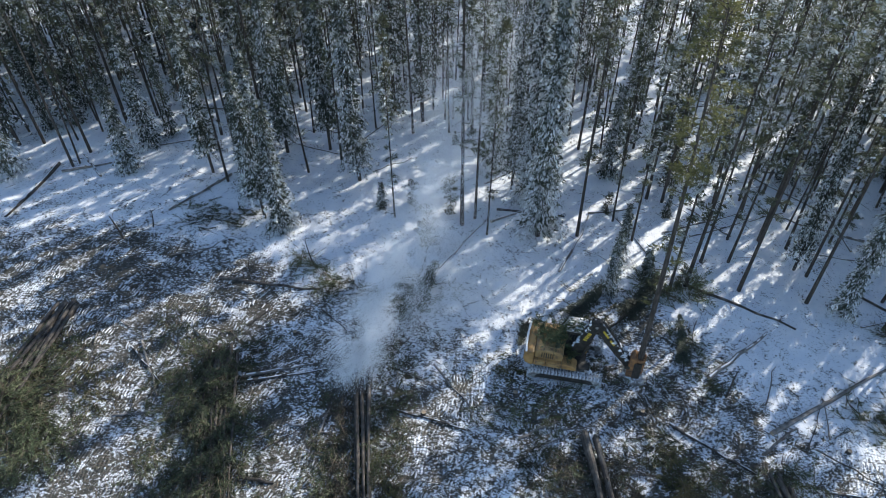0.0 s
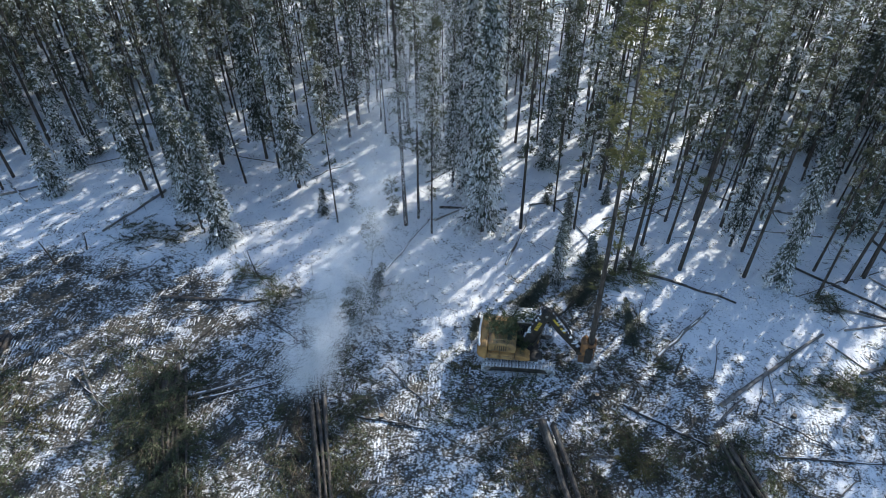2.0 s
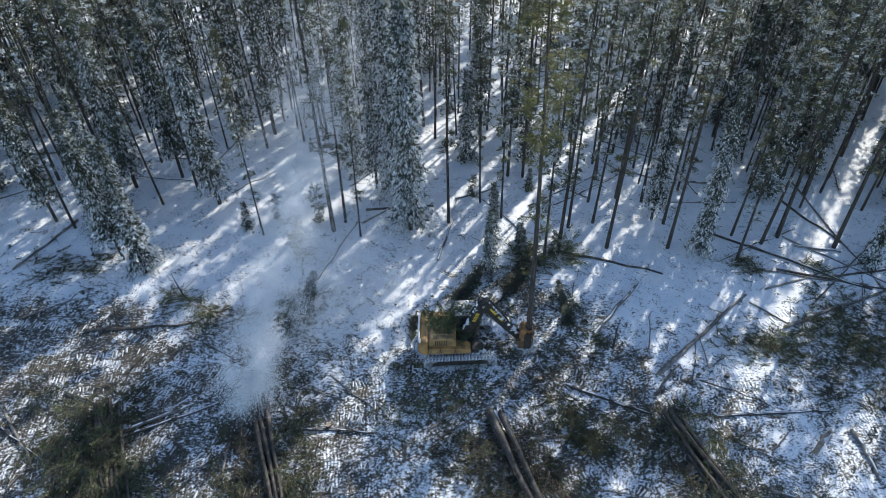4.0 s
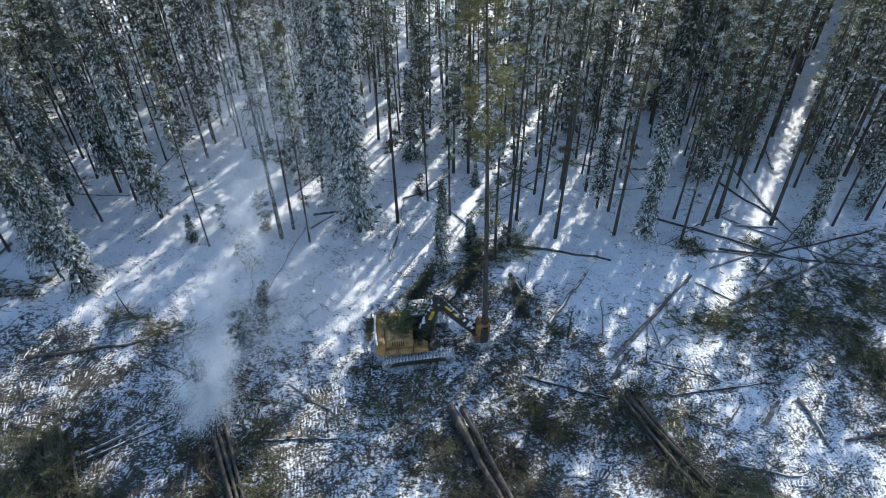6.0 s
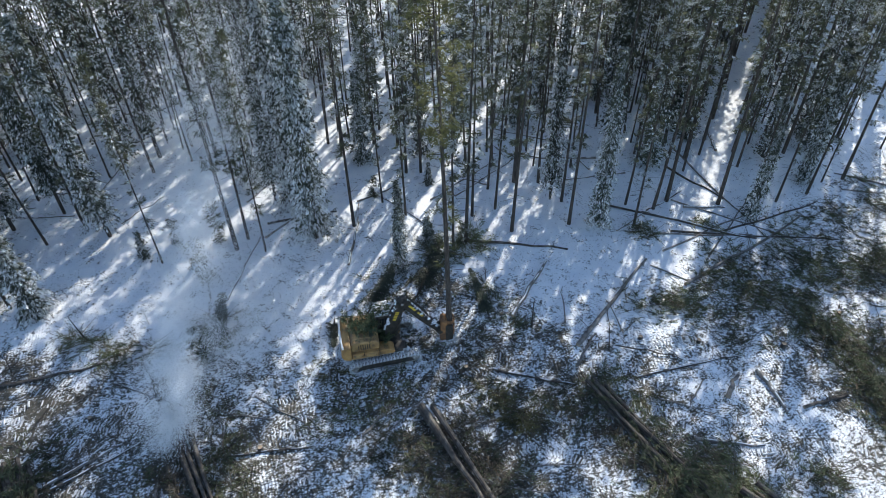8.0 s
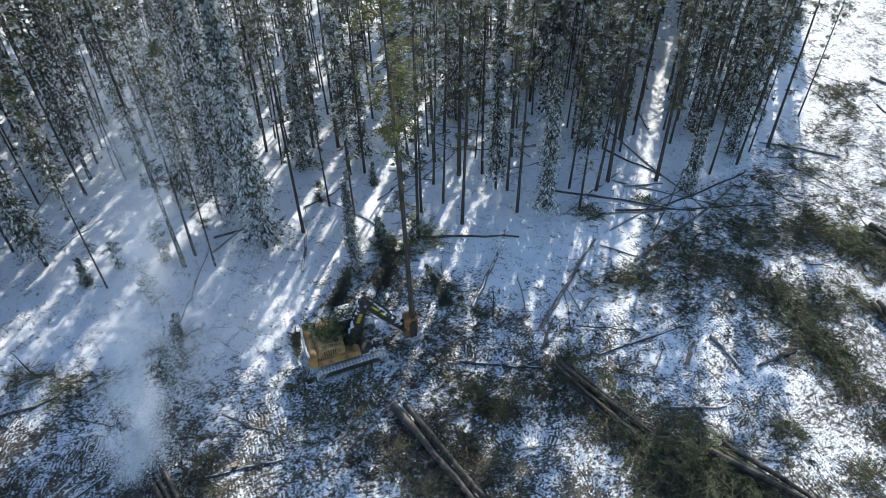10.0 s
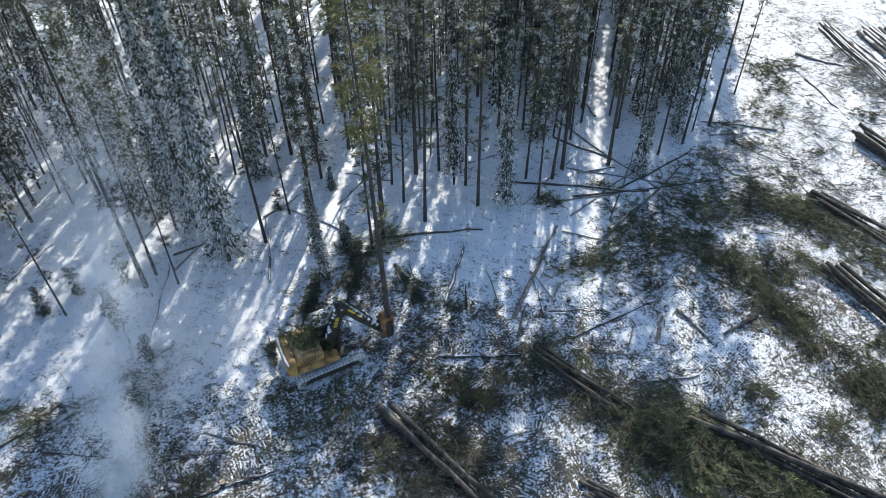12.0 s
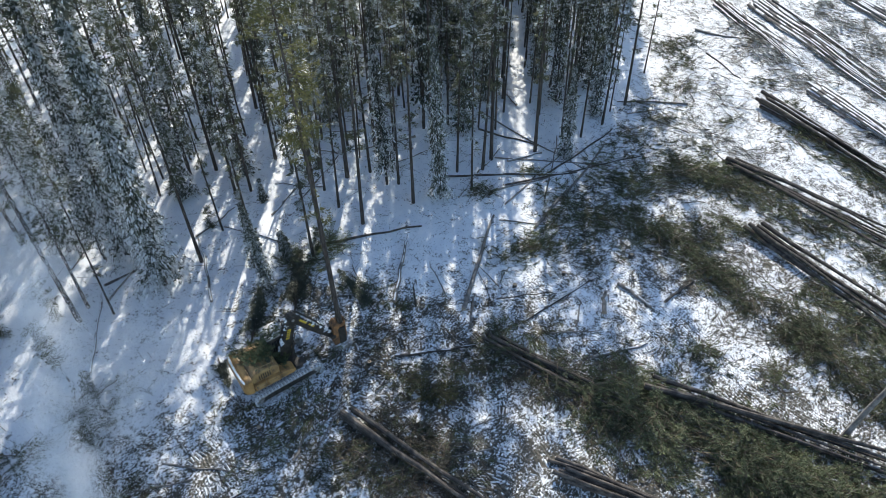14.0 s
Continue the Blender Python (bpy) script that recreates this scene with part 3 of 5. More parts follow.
def fill_forest():
    """The deeper stand behind the front trees, with the narrow lane that lets the sun through."""
    count = 0
    ca, sa = math.cos(radians(SUN_AZ)), math.sin(radians(SUN_AZ))
    for _ in range(36000):
        x, y = rng.uniform(-60, 112), rng.uniform(32, 104)
        front = float(np.interp(x, (-70, -35, -20, -5, 8, 20, 30, 45, 52, 60, 108), (56, 56, 55, 58, 55, 47, 40, 33.5, 31.5, 34.5, 70)))
        # towards the sun the stand runs on out of view, only to cast shade
        if y < front or math.hypot(x, y) > (116 if y < 1.15 * x else 94):
            continue
        along = (x - 24) * ca + (y - 21) * sa
        across = (x - 24) * sa - (y - 21) * ca + 0.1 - 0.018 * along
        beside = (x - 9.4) * sa - (y - 36.1) * ca      # a second, narrower gap towards the sun
        if (abs(across) < (1.05 if along < 45 else 0.8) and along < 66) or abs(beside) < 0.85 or any((x - a) ** 2 + (y - b) ** 2 < (2.3 if x > 36 else 5.0 if x > 16 else 3.0 if x < -14 else 4.0) for a, b in taken):
            continue
        # small openings and a thinner stand along the clearing, set to let sun through
        if noise.noise((x * 0.11, y * 0.11, 9.0)) > (0.32 if -12 < x < 14 else 0.38) or (x > 38 and y < front + 9 and rng.uniform() < 0.15):
            continue
        # thinned by area, mostly to let sun reach the ground
        if rng.uniform() < (0.06 if x < -14 else 0.38 if x < 16 or y > 85 else 0.44 if x < 40 and 48 < y < 78 else 0.0):
            continue
        taken.append((x, y))
        count += 1
        sc = rng.uniform(0.85, 1.12)
        if rng.uniform() < (0.36 if x < 12 else 0.17):
            plant(FAR_SPRUCES[int(rng.integers(0, 5))], at_ground(x, y, rng.uniform(0, 6.28), sc, 1.0, rng.normal(0, 0.5, 2)))
        else:
            draw = int(rng.integers(0, 11))
            plant(FAR_PINES[draw if draw < 6 else 5 + draw % 2], at_ground(x, y, rng.uniform(0, 6.28), sc, 1.0, rng.normal(0, 0.8, 2)))
        if count >= 920:
            break
    return count


fill_forest()


# ---------------------------------------------------------------- logs and slash
MX, MY, MHEAD = 8.2, 29.45, -12.0      # where the machine stands and its heading


def make_log(p, q, r0, r1, material=None, label="fallen tree trunk lying in the snow", name="log", group="fallen logs", snow=0.0, lift=0.0, zs=None):
    """A felled stem from its butt p to its top q; zs gives the heights of both ends over the ground."""
    material = material or M_LOG
    r = np.random.default_rng(int(abs(p[0] * 97 + p[1] * 31 + q[0] * 13 + r0 * 1000)) + 5)
    n = 7
    z0, z1 = zs if zs else (r0 * 0.8, r1 * 0.8)
    f = np.linspace(0, 1, n)
    x, y = p[0] + (q[0] - p[0]) * f, p[1] + (q[1] - p[1]) * f
    sag = r.normal(0, 0.07, n) * (0.3 + f)
    dx, dy = q[0] - p[0], q[1] - p[1]
    d = math.hypot(dx, dy) + 1e-6
    x, y = x - dy / d * sag, y + dx / d * sag
    z = np.array([height(a, b) for a, b in zip(x, y)]) + z0 + (z1 - z0) * f + lift
    rad = (r0 + (r1 - r0) * f) * r.uniform(0.93, 1.07, n)
    o = Vector((x[0], y[0], z[0]))
    pts = [Vector((a, b, c)) - o for a, b, c in zip(x, y, z)]
    s = Soup()
    s.add(*tube(pts, rad, 9))
    for _ in range(int(d * 1.2)):          # stubs of broken limbs
        k = r.uniform(0.15, 0.98)
        i = min(n - 2, int(k * (n - 1)))
        c = pts[i].lerp(pts[i + 1], k * (n - 1) - i)
        a = r.normal(size=3)
        a[2] = abs(a[2])
        a = Vector(a).normalized() * r.uniform(0.15, 0.5)
        s.add(*tube((c, c + a), (0.022, 0.008), 3, False))
    ob = new(name, s.mesh(name, material))
    ob.location = o
    tagged(ob, label, "log", group)
    e = Soup()
    way = (pts[0] - pts[1]).normalized()
    e.add(*tube((pts[0] + way * 0.002, pts[0] + way * 0.02), (rad[0] * 0.9, rad[0] * 0.86), 9))
    part("cut_end", e, M_CUT, ob, "pale sawn end")
    if snow:
        w = Soup()
        v, fc = [], []
        side = Vector((-dy / d, dx / d, 0))
        m = 16
        for k in range(m + 1):
            t = k / m
            i = min(n - 2, int(t * (n - 1)))
            c = pts[i].lerp(pts[i + 1], t * (n - 1) - i)
            rr = r0 + (r1 - r0) * t
            wd = rr * snow * r.uniform(0.5, 1.0)
            up = Vector((0, 0, 1))
            v += [c + side * wd + up * math.sqrt(max(0.0001, rr * rr - wd * wd)) * 0.98, c + up * (rr * 1.02 + 0.05 * snow * r.uniform(0.6, 1.3)), c - side * wd + up * math.sqrt(max(0.0001, rr * rr - wd * wd)) * 0.98]
            if k and r.uniform() < 0.72:
                b = 3 * (k - 1)
                fc += [(b, b + 3, b + 4, b + 1), (b + 1, b + 4, b + 5, b + 2)]
        w.add([tuple(a) for a in v], fc)
        tagged(part("snow_cover", w, M_SNOW, ob, "broken ridge of snow along the top", True), kind="stuff")
    return ob


def make_pile(x0, y0, x1, y1, count, wide, r0, length, seed, material=None, snow=0.0, label="felled conifer stem in a stacked bunch", group="bunch of felled stems"):
    """A bunch of felled stems with their butts together at the first point."""
    r = np.random.default_rng(seed)
    d = math.hypot(x1 - x0, y1 - y0)
    ux, uy = (x1 - x0) / d, (y1 - y0) / d
    per = max(2, int(wide / (r0 * 2.2)))
    for i in range(count):
        layer, col = divmod(i, per)
        off = (col - (per - 1 - layer % 2) / 2) * wide / per + r.normal(0, 0.05)
        back = r.normal(0, 0.35)
        ang = r.normal(0, 0.035)
        vx, vy = ux - uy * ang, uy + ux * ang
        rr = r0 * r.uniform(0.75, 1.15)
        L = length * r.uniform(0.75, 1.05)
        px, py = x0 - uy * off + ux * back, y0 + ux * off + uy * back
        z = rr + layer * r0 * 1.6
        make_log((px, py), (px + vx * L, py + vy * L), rr, rr * 0.3, material, label, "log", group, snow, 0.05, (z, z * 0.6 + 0.25))


BUNCHES = [  # butt x, y, direction x, y, stems, width, butt radius, length, snow
    (-5.7, 29.0, -5.0, 19.7, 6, 1.2, 0.16, 15.0, 0.0), (-15.5, 30.8, -14.0, 19.5, 12, 2.4, 0.13, 14.0, 0.0), (-27.8, 35.2, -29.1, 27.5, 8, 1.9, 0.18, 12.0, 0.0),
    (8.7, 23.3, 9.6, 14.1, 4, 0.8, 0.19, 15.0, 0.0), (19.5, 20.9, 20.6, 12.0, 6, 1.5, 0.15, 16.0, 0.0), (14.6, 11.4, 16.0, 6.9, 6, 1.6, 0.15, 12.0, 0.0)]
CLEARING_BUNCHES = [
    (23.2, 10.3, 27.4, -4.0, 7, 1.3, 0.19, 19.0, 0.0), (41.9, 11.7, 38.3, -0.7, 7, 1.5, 0.2, 18.0, 0.0), (48.4, 17.0, 47.0, 2.0, 6, 1.4, 0.19, 18.0, 0.0),
    (59.6, 19.1, 54.7, 4.3, 9, 1.6, 0.22, 18.0, 0.3), (65.5, 16.2, 60.1, 6.0, 9, 2.2, 0.2, 16.0, 1.0)]
FAR_BUNCHES = [(79.5, 28.2, 68.1, 8.4, 12, 3.0, 0.2, 24.0, 1.0), (77.4, 32.1, 70.1, 20.8, 8, 2.4, 0.18, 15.0, 1.0), (88.5, 21.5, 83.5, 12.1, 8, 2.6, 0.2, 18.0, 1.0)]
for n, (x0, y0, x1, y1, c, wd, rr, ln, sn) in enumerate(BUNCHES + CLEARING_BUNCHES + FAR_BUNCHES):
    make_pile(x0, y0, x1, y1, c, wd, rr, ln, 100 + n, M_GREYLOG if sn >= 1 else M_LOG, sn,
              "snow-covered felled stem in a stacked bunch" if sn >= 1 else "felled conifer stem in a stacked bunch")

DEADFALL_WEST = [  # x0, y0, x1, y1, radius
    (-35.1, 52.9, -36.9, 45.5, 0.2), (-34.5, 51.8, -30.2, 52.7, 0.13), (-18.9, 50.8, -23.2, 46.1, 0.16), (-17.2, 38.0, -9.4, 36.5, 0.14), (-13.6, 28.7, -9.0, 29.7, 0.13),
    (-21.4, 31.9, -19.0, 27.3, 0.1), (-21.9, 31.4, -18.5, 27.7, 0.1), (-17.8, 32.7, -13.7, 29.9, 0.09), (-21.5, 25.9, -18.3, 26.2, 0.08), (-12.4, 21.4, -10.3, 21.1, 0.15),
    (-10.2, 25.1, -7.1, 24.2, 0.07), (-8.0, 24.2, -7.3, 26.7, 0.08), (-14.0, 28.2, -8.0, 29.2, 0.12), (-3.5, 29.7, -0.1, 27.4, 0.08), (-0.7, 29.5, 1.8, 25.7, 0.07)]
DEADFALL_MID = [
    (18.3, 36.5, 25.0, 32.2, 0.12), (17.6, 28.0, 22.8, 31.7, 0.17), (20.4, 23.8, 29.7, 28.6, 0.16), (14.2, 24.6, 18.6, 21.1, 0.12), (4.6, 23.7, 7.2, 24.9, 0.1),
    (8.6, 32.1, 11.9, 35.9, 0.06), (10.8, 31.9, 15.0, 34.8, 0.07), (10.9, 21.2, 13.9, 21.1, 0.08), (7.0, 24.2, 9.4, 24.5, 0.06), (-4.1, 26.3, 1.3, 24.4, 0.1),
    (5.2, 22.9, 9.2, 24.4, 0.06), (4.0, 44.0, 9.0, 46.4, 0.13), (4.6, 45.6, 10.2, 44.6, 0.11), (12.2, 44.9, 16.4, 45.6, 0.1), (19.4, 22.4, 22.2, 24.2, 0.1)]
DEADFALL_EAST = [
    (22.4, 19.9, 29.7, 18.3, 0.1), (26.7, 16.0, 28.5, 17.1, 0.18), (29.9, 16.8, 29.5, 13.5, 0.17), (30.5, 13.3, 33.7, 12.8, 0.12), (22.8, 14.5, 26.4, 12.3, 0.13),
    (30.6, 25.0, 44.0, 26.8, 0.13), (30.6, 35.3, 38.9, 26.5, 0.13), (32.0, 30.5, 39.0, 27.0, 0.08), (40.6, 39.0, 39.8, 26.6, 0.08), (38.4, 37.3, 40.1, 31.6, 0.1),
    (36.3, 32.2, 39.3, 30.6, 0.12), (69.1, 31.0, 70.5, 26.3, 0.14), (65.3, 27.7, 62.7, 22.7, 0.08), (55.0, 24.5, 51.0, 30.0, 0.1), (46.8, 12.6, 49.5, 19.0, 0.09),
    (33.4, 30.2, 44.6, 23.6, 0.09), (36.0, 33.4, 41.8, 24.8, 0.07), (31.4, 28.6, 41.0, 29.2, 0.08), (37.2, 28.4, 46.4, 27.6, 0.09), (34.2, 26.6, 42.4, 31.0, 0.07), (29.6, 27.8, 33.6, 21.0, 0.06)]
for n, (x0, y0, x1, y1, rr) in enumerate(DEADFALL_WEST + DEADFALL_MID + DEADFALL_EAST):
    make_log((x0, y0), (x1, y1), rr, rr * 0.55, M_GREYLOG if n % 3 else M_LOG, snow=0.5 if n % 2 == 0 and rr > 0.09 else 0.0)


def scattered_poles():
    """Thin broken poles strewn over the worked ground."""
    r = np.random.default_rng(515)
    for k in range(95):
        x = r.uniform(-30, 50) if k < 70 else r.uniform(46, 80)
        y = edge_y(x) - r.uniform(1, 20)
        if y < -3 or math.hypot(x - MX, y - MY) < 4.2:
            continue
        a = r.normal(0.4, 0.9)
        L = r.uniform(1.4, 4.6)
        rr = r.uniform(0.028, 0.06)
        make_log((x, y), (x + math.cos(a) * L, y + math.sin(a) * L), rr, rr * 0.5, M_GREYLOG if k % 4 else M_LOG, "thin broken pole lying on the trampled snow", "pole", "scattered poles", 0.0, 0.08)


scattered_poles()


def forest_deadfall():
    """Old windthrow among the standing trees."""
    r = np.random.default_rng(404)
    for _ in range(46):
        x = r.uniform(-34, 52)
        y = edge_y(x) + r.uniform(6, 34)
        a = r.uniform(0, 3.14)
        L = r.uniform(3, 9)
        rr = r.uniform(0.06, 0.13)
        make_log((x, y), (x + math.cos(a) * L, y + math.sin(a) * L), rr, rr * 0.5, M_GREYLOG, "thin windthrown stem half buried in snow", snow=0.8)


forest_deadfall()


def boughs(points, along, size, r, tris=28):
    """Loose cut boughs: a stick with needle sprays; arrays of places and headings."""
    out, sticks = [], []
    n = len(points)
    a = along
    L = size
    tilt = r.normal(0.05, 0.22, n)
    way = np.stack([np.cos(a) * np.cos(tilt), np.sin(a) * np.cos(tilt), np.sin(tilt)], 1)
    side = np.stack([-np.sin(a), np.cos(a), 0 * a], 1)
    for k in range(tris):
        f = r.uniform(0.05, 1.0, n)
        base = points + way * (L * f)[:, None]
        lean = (1 if k % 2 else -1) * r.uniform(0.3, 1.1, n)
        d = way + side * lean[:, None] + r.normal(0, 0.22, (n, 3))
        d /= np.linalg.norm(d, axis=1, keepdims=True)
        out.append(tuft_fan(base, d, r.uniform(0.12, 0.34, n) * (0.5 + 0.5 * L), r.uniform(0.03, 0.075, n), r))
    w = np.cross(way, np.array([0, 0, 1.0])) * 0.018
    up = np.array([0, 0, 0.015])
    tip = points + way * L[:, None]
    sticks.append(np.stack([points - w, tip, points + w], 1) + up)
    sticks.append(np.stack([points - w, points + up * 3, tip], 1))
    return np.concatenate(out), np.concatenate(sticks)


def slash_heap(x0, y0, x1, y1, wide, dense, tall, seed, material, label):
    """A heap of boughs along a line on the ground."""
    r = np.random.default_rng(seed)
    L = math.hypot(x1 - x0, y1 - y0)
    n = int((L + wide) * wide * dense * 1.1)
    f = r.uniform(-0.5 * wide / (L + 0.1), 1 + 0.5 * wide / (L + 0.1), n)
    off = r.normal(0, wide * 0.38, n)
    ux, uy = ((x1 - x0) / L, (y1 - y0) / L) if L > 0.1 else (0.1, -1.0)
    x = x0 + ux * L * f - uy * off
    y = y0 + uy * L * f + ux * off
    keep = np.array([noise.noise((a * 0.45, b * 0.45, seed * 0.37)) > -0.38 for a, b in zip(x, y)])
    x, y, off = x[keep], y[keep], off[keep]
    n = len(x)
    g = np.array([height(a, b) for a, b in zip(x, y)])
    z = g + 0.03 + tall * np.exp(-(off / (wide * 0.5)) ** 2) * r.uniform(0, 1, n) ** 1.6
    head = np.arctan2(uy, ux) + r.normal(0, 0.9, n) + np.where(r.uniform(size=n) < 0.3, math.pi, 0)
    bushy = tall > 1.0
    nd, st = boughs(np.stack([x, y, z], 1), head, r.uniform(0.5, 1.35, n) * (1.3 if bushy else 1.0), r, 40 if bushy else 28)
    s = Soup()
    s.tris(nd)
    ob = new("slash_heap", s.mesh("slash_heap", material))
    tagged(ob, label, "brush", "slash heaps", "stuff")
    w = Soup()
    w.tris(st)
    for k in range(int(n * 0.3)):
        i = int(r.integers(0, n))
        a, q = head[i] + r.normal(0, 0.4), r.uniform(0.8, 2.6)
        p = Vector((x[i], y[i], z[i] + 0.03))
        w.add(*tube((p, p + Vector((math.cos(a) * q, math.sin(a) * q, r.normal(0.05, 0.12)))), (r.uniform(0.012, 0.032), 0.008), 3, False))
    t = new("broken_branches", w.mesh("broken_branches", M_TWIG))
    tagged(t, "broken bare branches among the cut boughs", "brush", "slash heaps", "stuff")


GREEN = "heap of green cut conifer boughs on the snow"
DARK = "dark tangle of crushed boughs and twigs"
HEAPS_WEST = [(-28.5, 27.5, -26.5, 23.5, 4.5, 15, 1.1), (-26.6, 31.0, -28.0, 26.0, 3.0, 8, 0.5), (-16.0, 28.5, -14.2, 19.0, 5.0, 14, 1.2), (-20.5, 45.4, -17.5, 44.8, 3.2, 6, 0.4),
              (-19.8, 32.8, -14.0, 31.0, 2.6, 6, 0.35), (-8.6, 37.0, -10.8, 39.4, 1.5, 15, 0.9), (-8.2, 36.4, -5.6, 35.8, 1.6, 8, 0.5), (-3.7, 26.0, -4.0, 19.0, 2.4, 13, 0.6), (-7.6, 26.0, -7.0, 19.0, 2.2, 12, 0.6), (-28.6, 31.0, -29.4, 26.0, 2.6, 10, 0.9)]
HEAPS_MID = [(10.0, 29.0, 14.0, 27.0, 2.6, 2.5, 0.3), (6.0, 21.4, 9.6, 20.0, 4.0, 6, 0.5), (15.5, 21.0, 17.0, 20.0, 2.6, 6, 0.8), (15.4, 36.4, 18.2, 36.0, 2.0, 14, 1.1), (15.8, 35.5, 11.2, 32.4, 1.1, 9, 0.35), (-3.4, 36.0, -1.8, 37.2, 1.4, 10, 0.8), (3.4, 25.6, 7.2, 26.0, 3.0, 5, 0.35),
             (-1.6, 27.6, -3.4, 29.4, 2.4, 4, 0.3), (8.4, 32.0, 10.6, 34.6, 2.6, 5, 0.4), (0.4, 36.6, -1.0, 34.8, 2.2, 4, 0.5), (7.2, 17.8, 10.8, 17.0, 3.6, 5, 0.5), (16.6, 31.4, 17.2, 27.2, 1.8, 6, 0.5),
             (12.6, 24.2, 13.4, 21.4, 2.2, 6, 0.5)]
HEAPS_EAST = [(19.6, 19.6, 20.8, 11.0, 3.2, 12, 0.7), (30.6, 24.2, 33.4, 22.0, 3.4, 5, 0.4), (35.0, 26.4, 36.0, 22.4, 3.4, 4, 0.3), (26.6, 25.0, 28.2, 24.0, 2.4, 8, 0.4), (41.5, 22.5, 45.5, 18.5, 4.0, 10, 0.7),
              (37.0, 20.0, 35.4, 12.0, 2.3, 18, 0.8), (35.4, 12.0, 33.8, 4.5, 2.4, 20, 0.9), (33.8, 4.5, 31.8, -4.0, 3.0, 18, 1.0), (21.2, 10.8, 21.8, 1.0, 5.0, 22, 1.3), (21.8, 1.0, 24.0, -6.0, 6.0, 20, 1.2),
              (33.0, 24.4, 36.5, 24.0, 3.0, 5, 0.4), (30.6, 19.2, 32.2, 19.6, 2.2, 7, 0.4), (34.6, 21.4, 35.6, 18.8, 2.8, 6, 0.4), (39.6, 24.4, 40.6, 21.0, 3.0, 6, 0.4), (41.5, 26.6, 47.0, 25.4, 2.4, 5, 0.3), (44.5, 24.0, 48.0, 22.0, 2.2, 4, 0.3), (37.6, 17.4, 37.2, 15.6, 2.6, 12, 0.6), (46.5, 13.5, 44.8, 1.0, 4.2, 14, 0.7), (38.0, 5.0, 36.0, -1.0, 3.6, 14, 0.7), (57.6, 14.0, 53.0, 3.0, 2.8, 13, 0.6), (58.0, 29.0, 53.0, 24.0, 2.0, 3, 0.2), (45.1, 20.2, 46.2, 15.4, 2.4, 13, 0.6), (39.9, 15.5, 41.6, 12.0, 2.0, 12, 0.6), (64.0, 31.5, 61.5, 28.5, 2.6, 10, 0.4)]
HEAPS_FAR = [(70.0, 24.0, 66.0, 16.0, 3.5, 8, 0.4), (76.0, 20.0, 70.0, 11.0, 4.0, 9, 0.4), (60.0, 25.0, 56.0, 20.0, 2.0, 5, 0.3), (52.0, 25.5, 49.5, 22.0, 2.0, 3, 0.25), (84.0, 22.0, 78.0, 14.0, 3.4, 9, 0.4),
             (62.0, 11.0, 59.0, 4.0, 2.4, 8, 0.4), (74.0, 28.0, 69.0, 22.0, 2.6, 6, 0.3), (50.5, 16.0, 51.5, 20.5, 1.8, 6, 0.3)]
for n, (x0, y0, x1, y1, wd, de, ta) in enumerate(HEAPS_WEST + HEAPS_MID + HEAPS_EAST):
    slash_heap(x0, y0, x1, y1, wd, de, ta, 200 + n, M_SLASH, DARK if n % 3 == 1 else GREEN)
for n, (x0, y0, x1, y1, wd, de, ta) in enumerate(HEAPS_FAR):
    slash_heap(x0, y0, x1, y1, wd, de, ta, 260 + n, M_DUSTED, "snow-dusted heap of cut conifer boughs")


for n, (x0, y0, x1, y1, wd, de, ta) in enumerate(((13.3, 22.3, 13.9, 20.2, 1.1, 30, 0.8), (21.5, 19.8, 21.9, 18.6, 1.2, 14, 0.5), (-3.6, 21.6, -3.4, 19.8, 1.4, 12, 0.4), (-24.5, 29.0, -23.0, 27.5, 1.8, 8, 0.3), (3.2, 29.6, 4.4, 28.8, 1.2, 9, 0.3))):
    slash_heap(x0, y0, x1, y1, wd, de, ta, 320 + n, M_GOLD, "yellow-green pine tops lying on the snow")


for n, (x0, y0, x1, y1, wd, de, ta) in enumerate(((7.2, 21.6, 8.2, 14.0, 2.2, 9, 0.5), (10.2, 21.8, 11.2, 14.0, 2.0, 8, 0.5), (8.9, 20.5, 9.6, 13.0, 0.8, 8, 0.8), (17.8, 20.4, 18.8, 15.0, 1.6, 6, 0.5), (19.6, 19.0, 20.6, 12.0, 1.0, 7, 0.8), (-6.6, 25.6, -6.0, 19.0, 1.6, 12, 0.5), (9.6, 26.6, 12.4, 25.4, 2.0, 4, 0.3), (14.0, 27.4, 15.6, 25.6, 1.8, 5, 0.35))):
    slash_heap(x0, y0, x1, y1, wd, de, ta, 360 + n, M_BRUSH, "dark brown tangle of crushed twigs beside felled stems")


for n, (x, y, wd, de) in enumerate(((50.4, 25.4, 1.6, 10), (48.6, 20.6, 1.5, 12), (65.9, 30.7, 1.8, 12), (53.3, 14.5, 1.4, 12), (46.3, 17.6, 2.2, 12), (63.2, 20.5, 1.6, 10), (38.2, 14.0, 1.6, 14), (29.1, 4.9, 1.5, 18),
                                   (27.4, 8.9, 1.8, 12), (31.0, 31.2, 1.3, 16), (35.8, 29.8, 1.2, 10), (29.0, 23.6, 1.5, 16), (57.0, 26.0, 1.4, 8), (54.0, 20.5, 1.2, 9), (60.5, 16.5, 1.5, 9), (51.5, 28.0, 1.3, 10))):
    slash_heap(x, y, x + 0.5, y - 0.4, wd, de, 0.5, 420 + n, M_SLASH, "small clump of green conifer boughs on the snow")


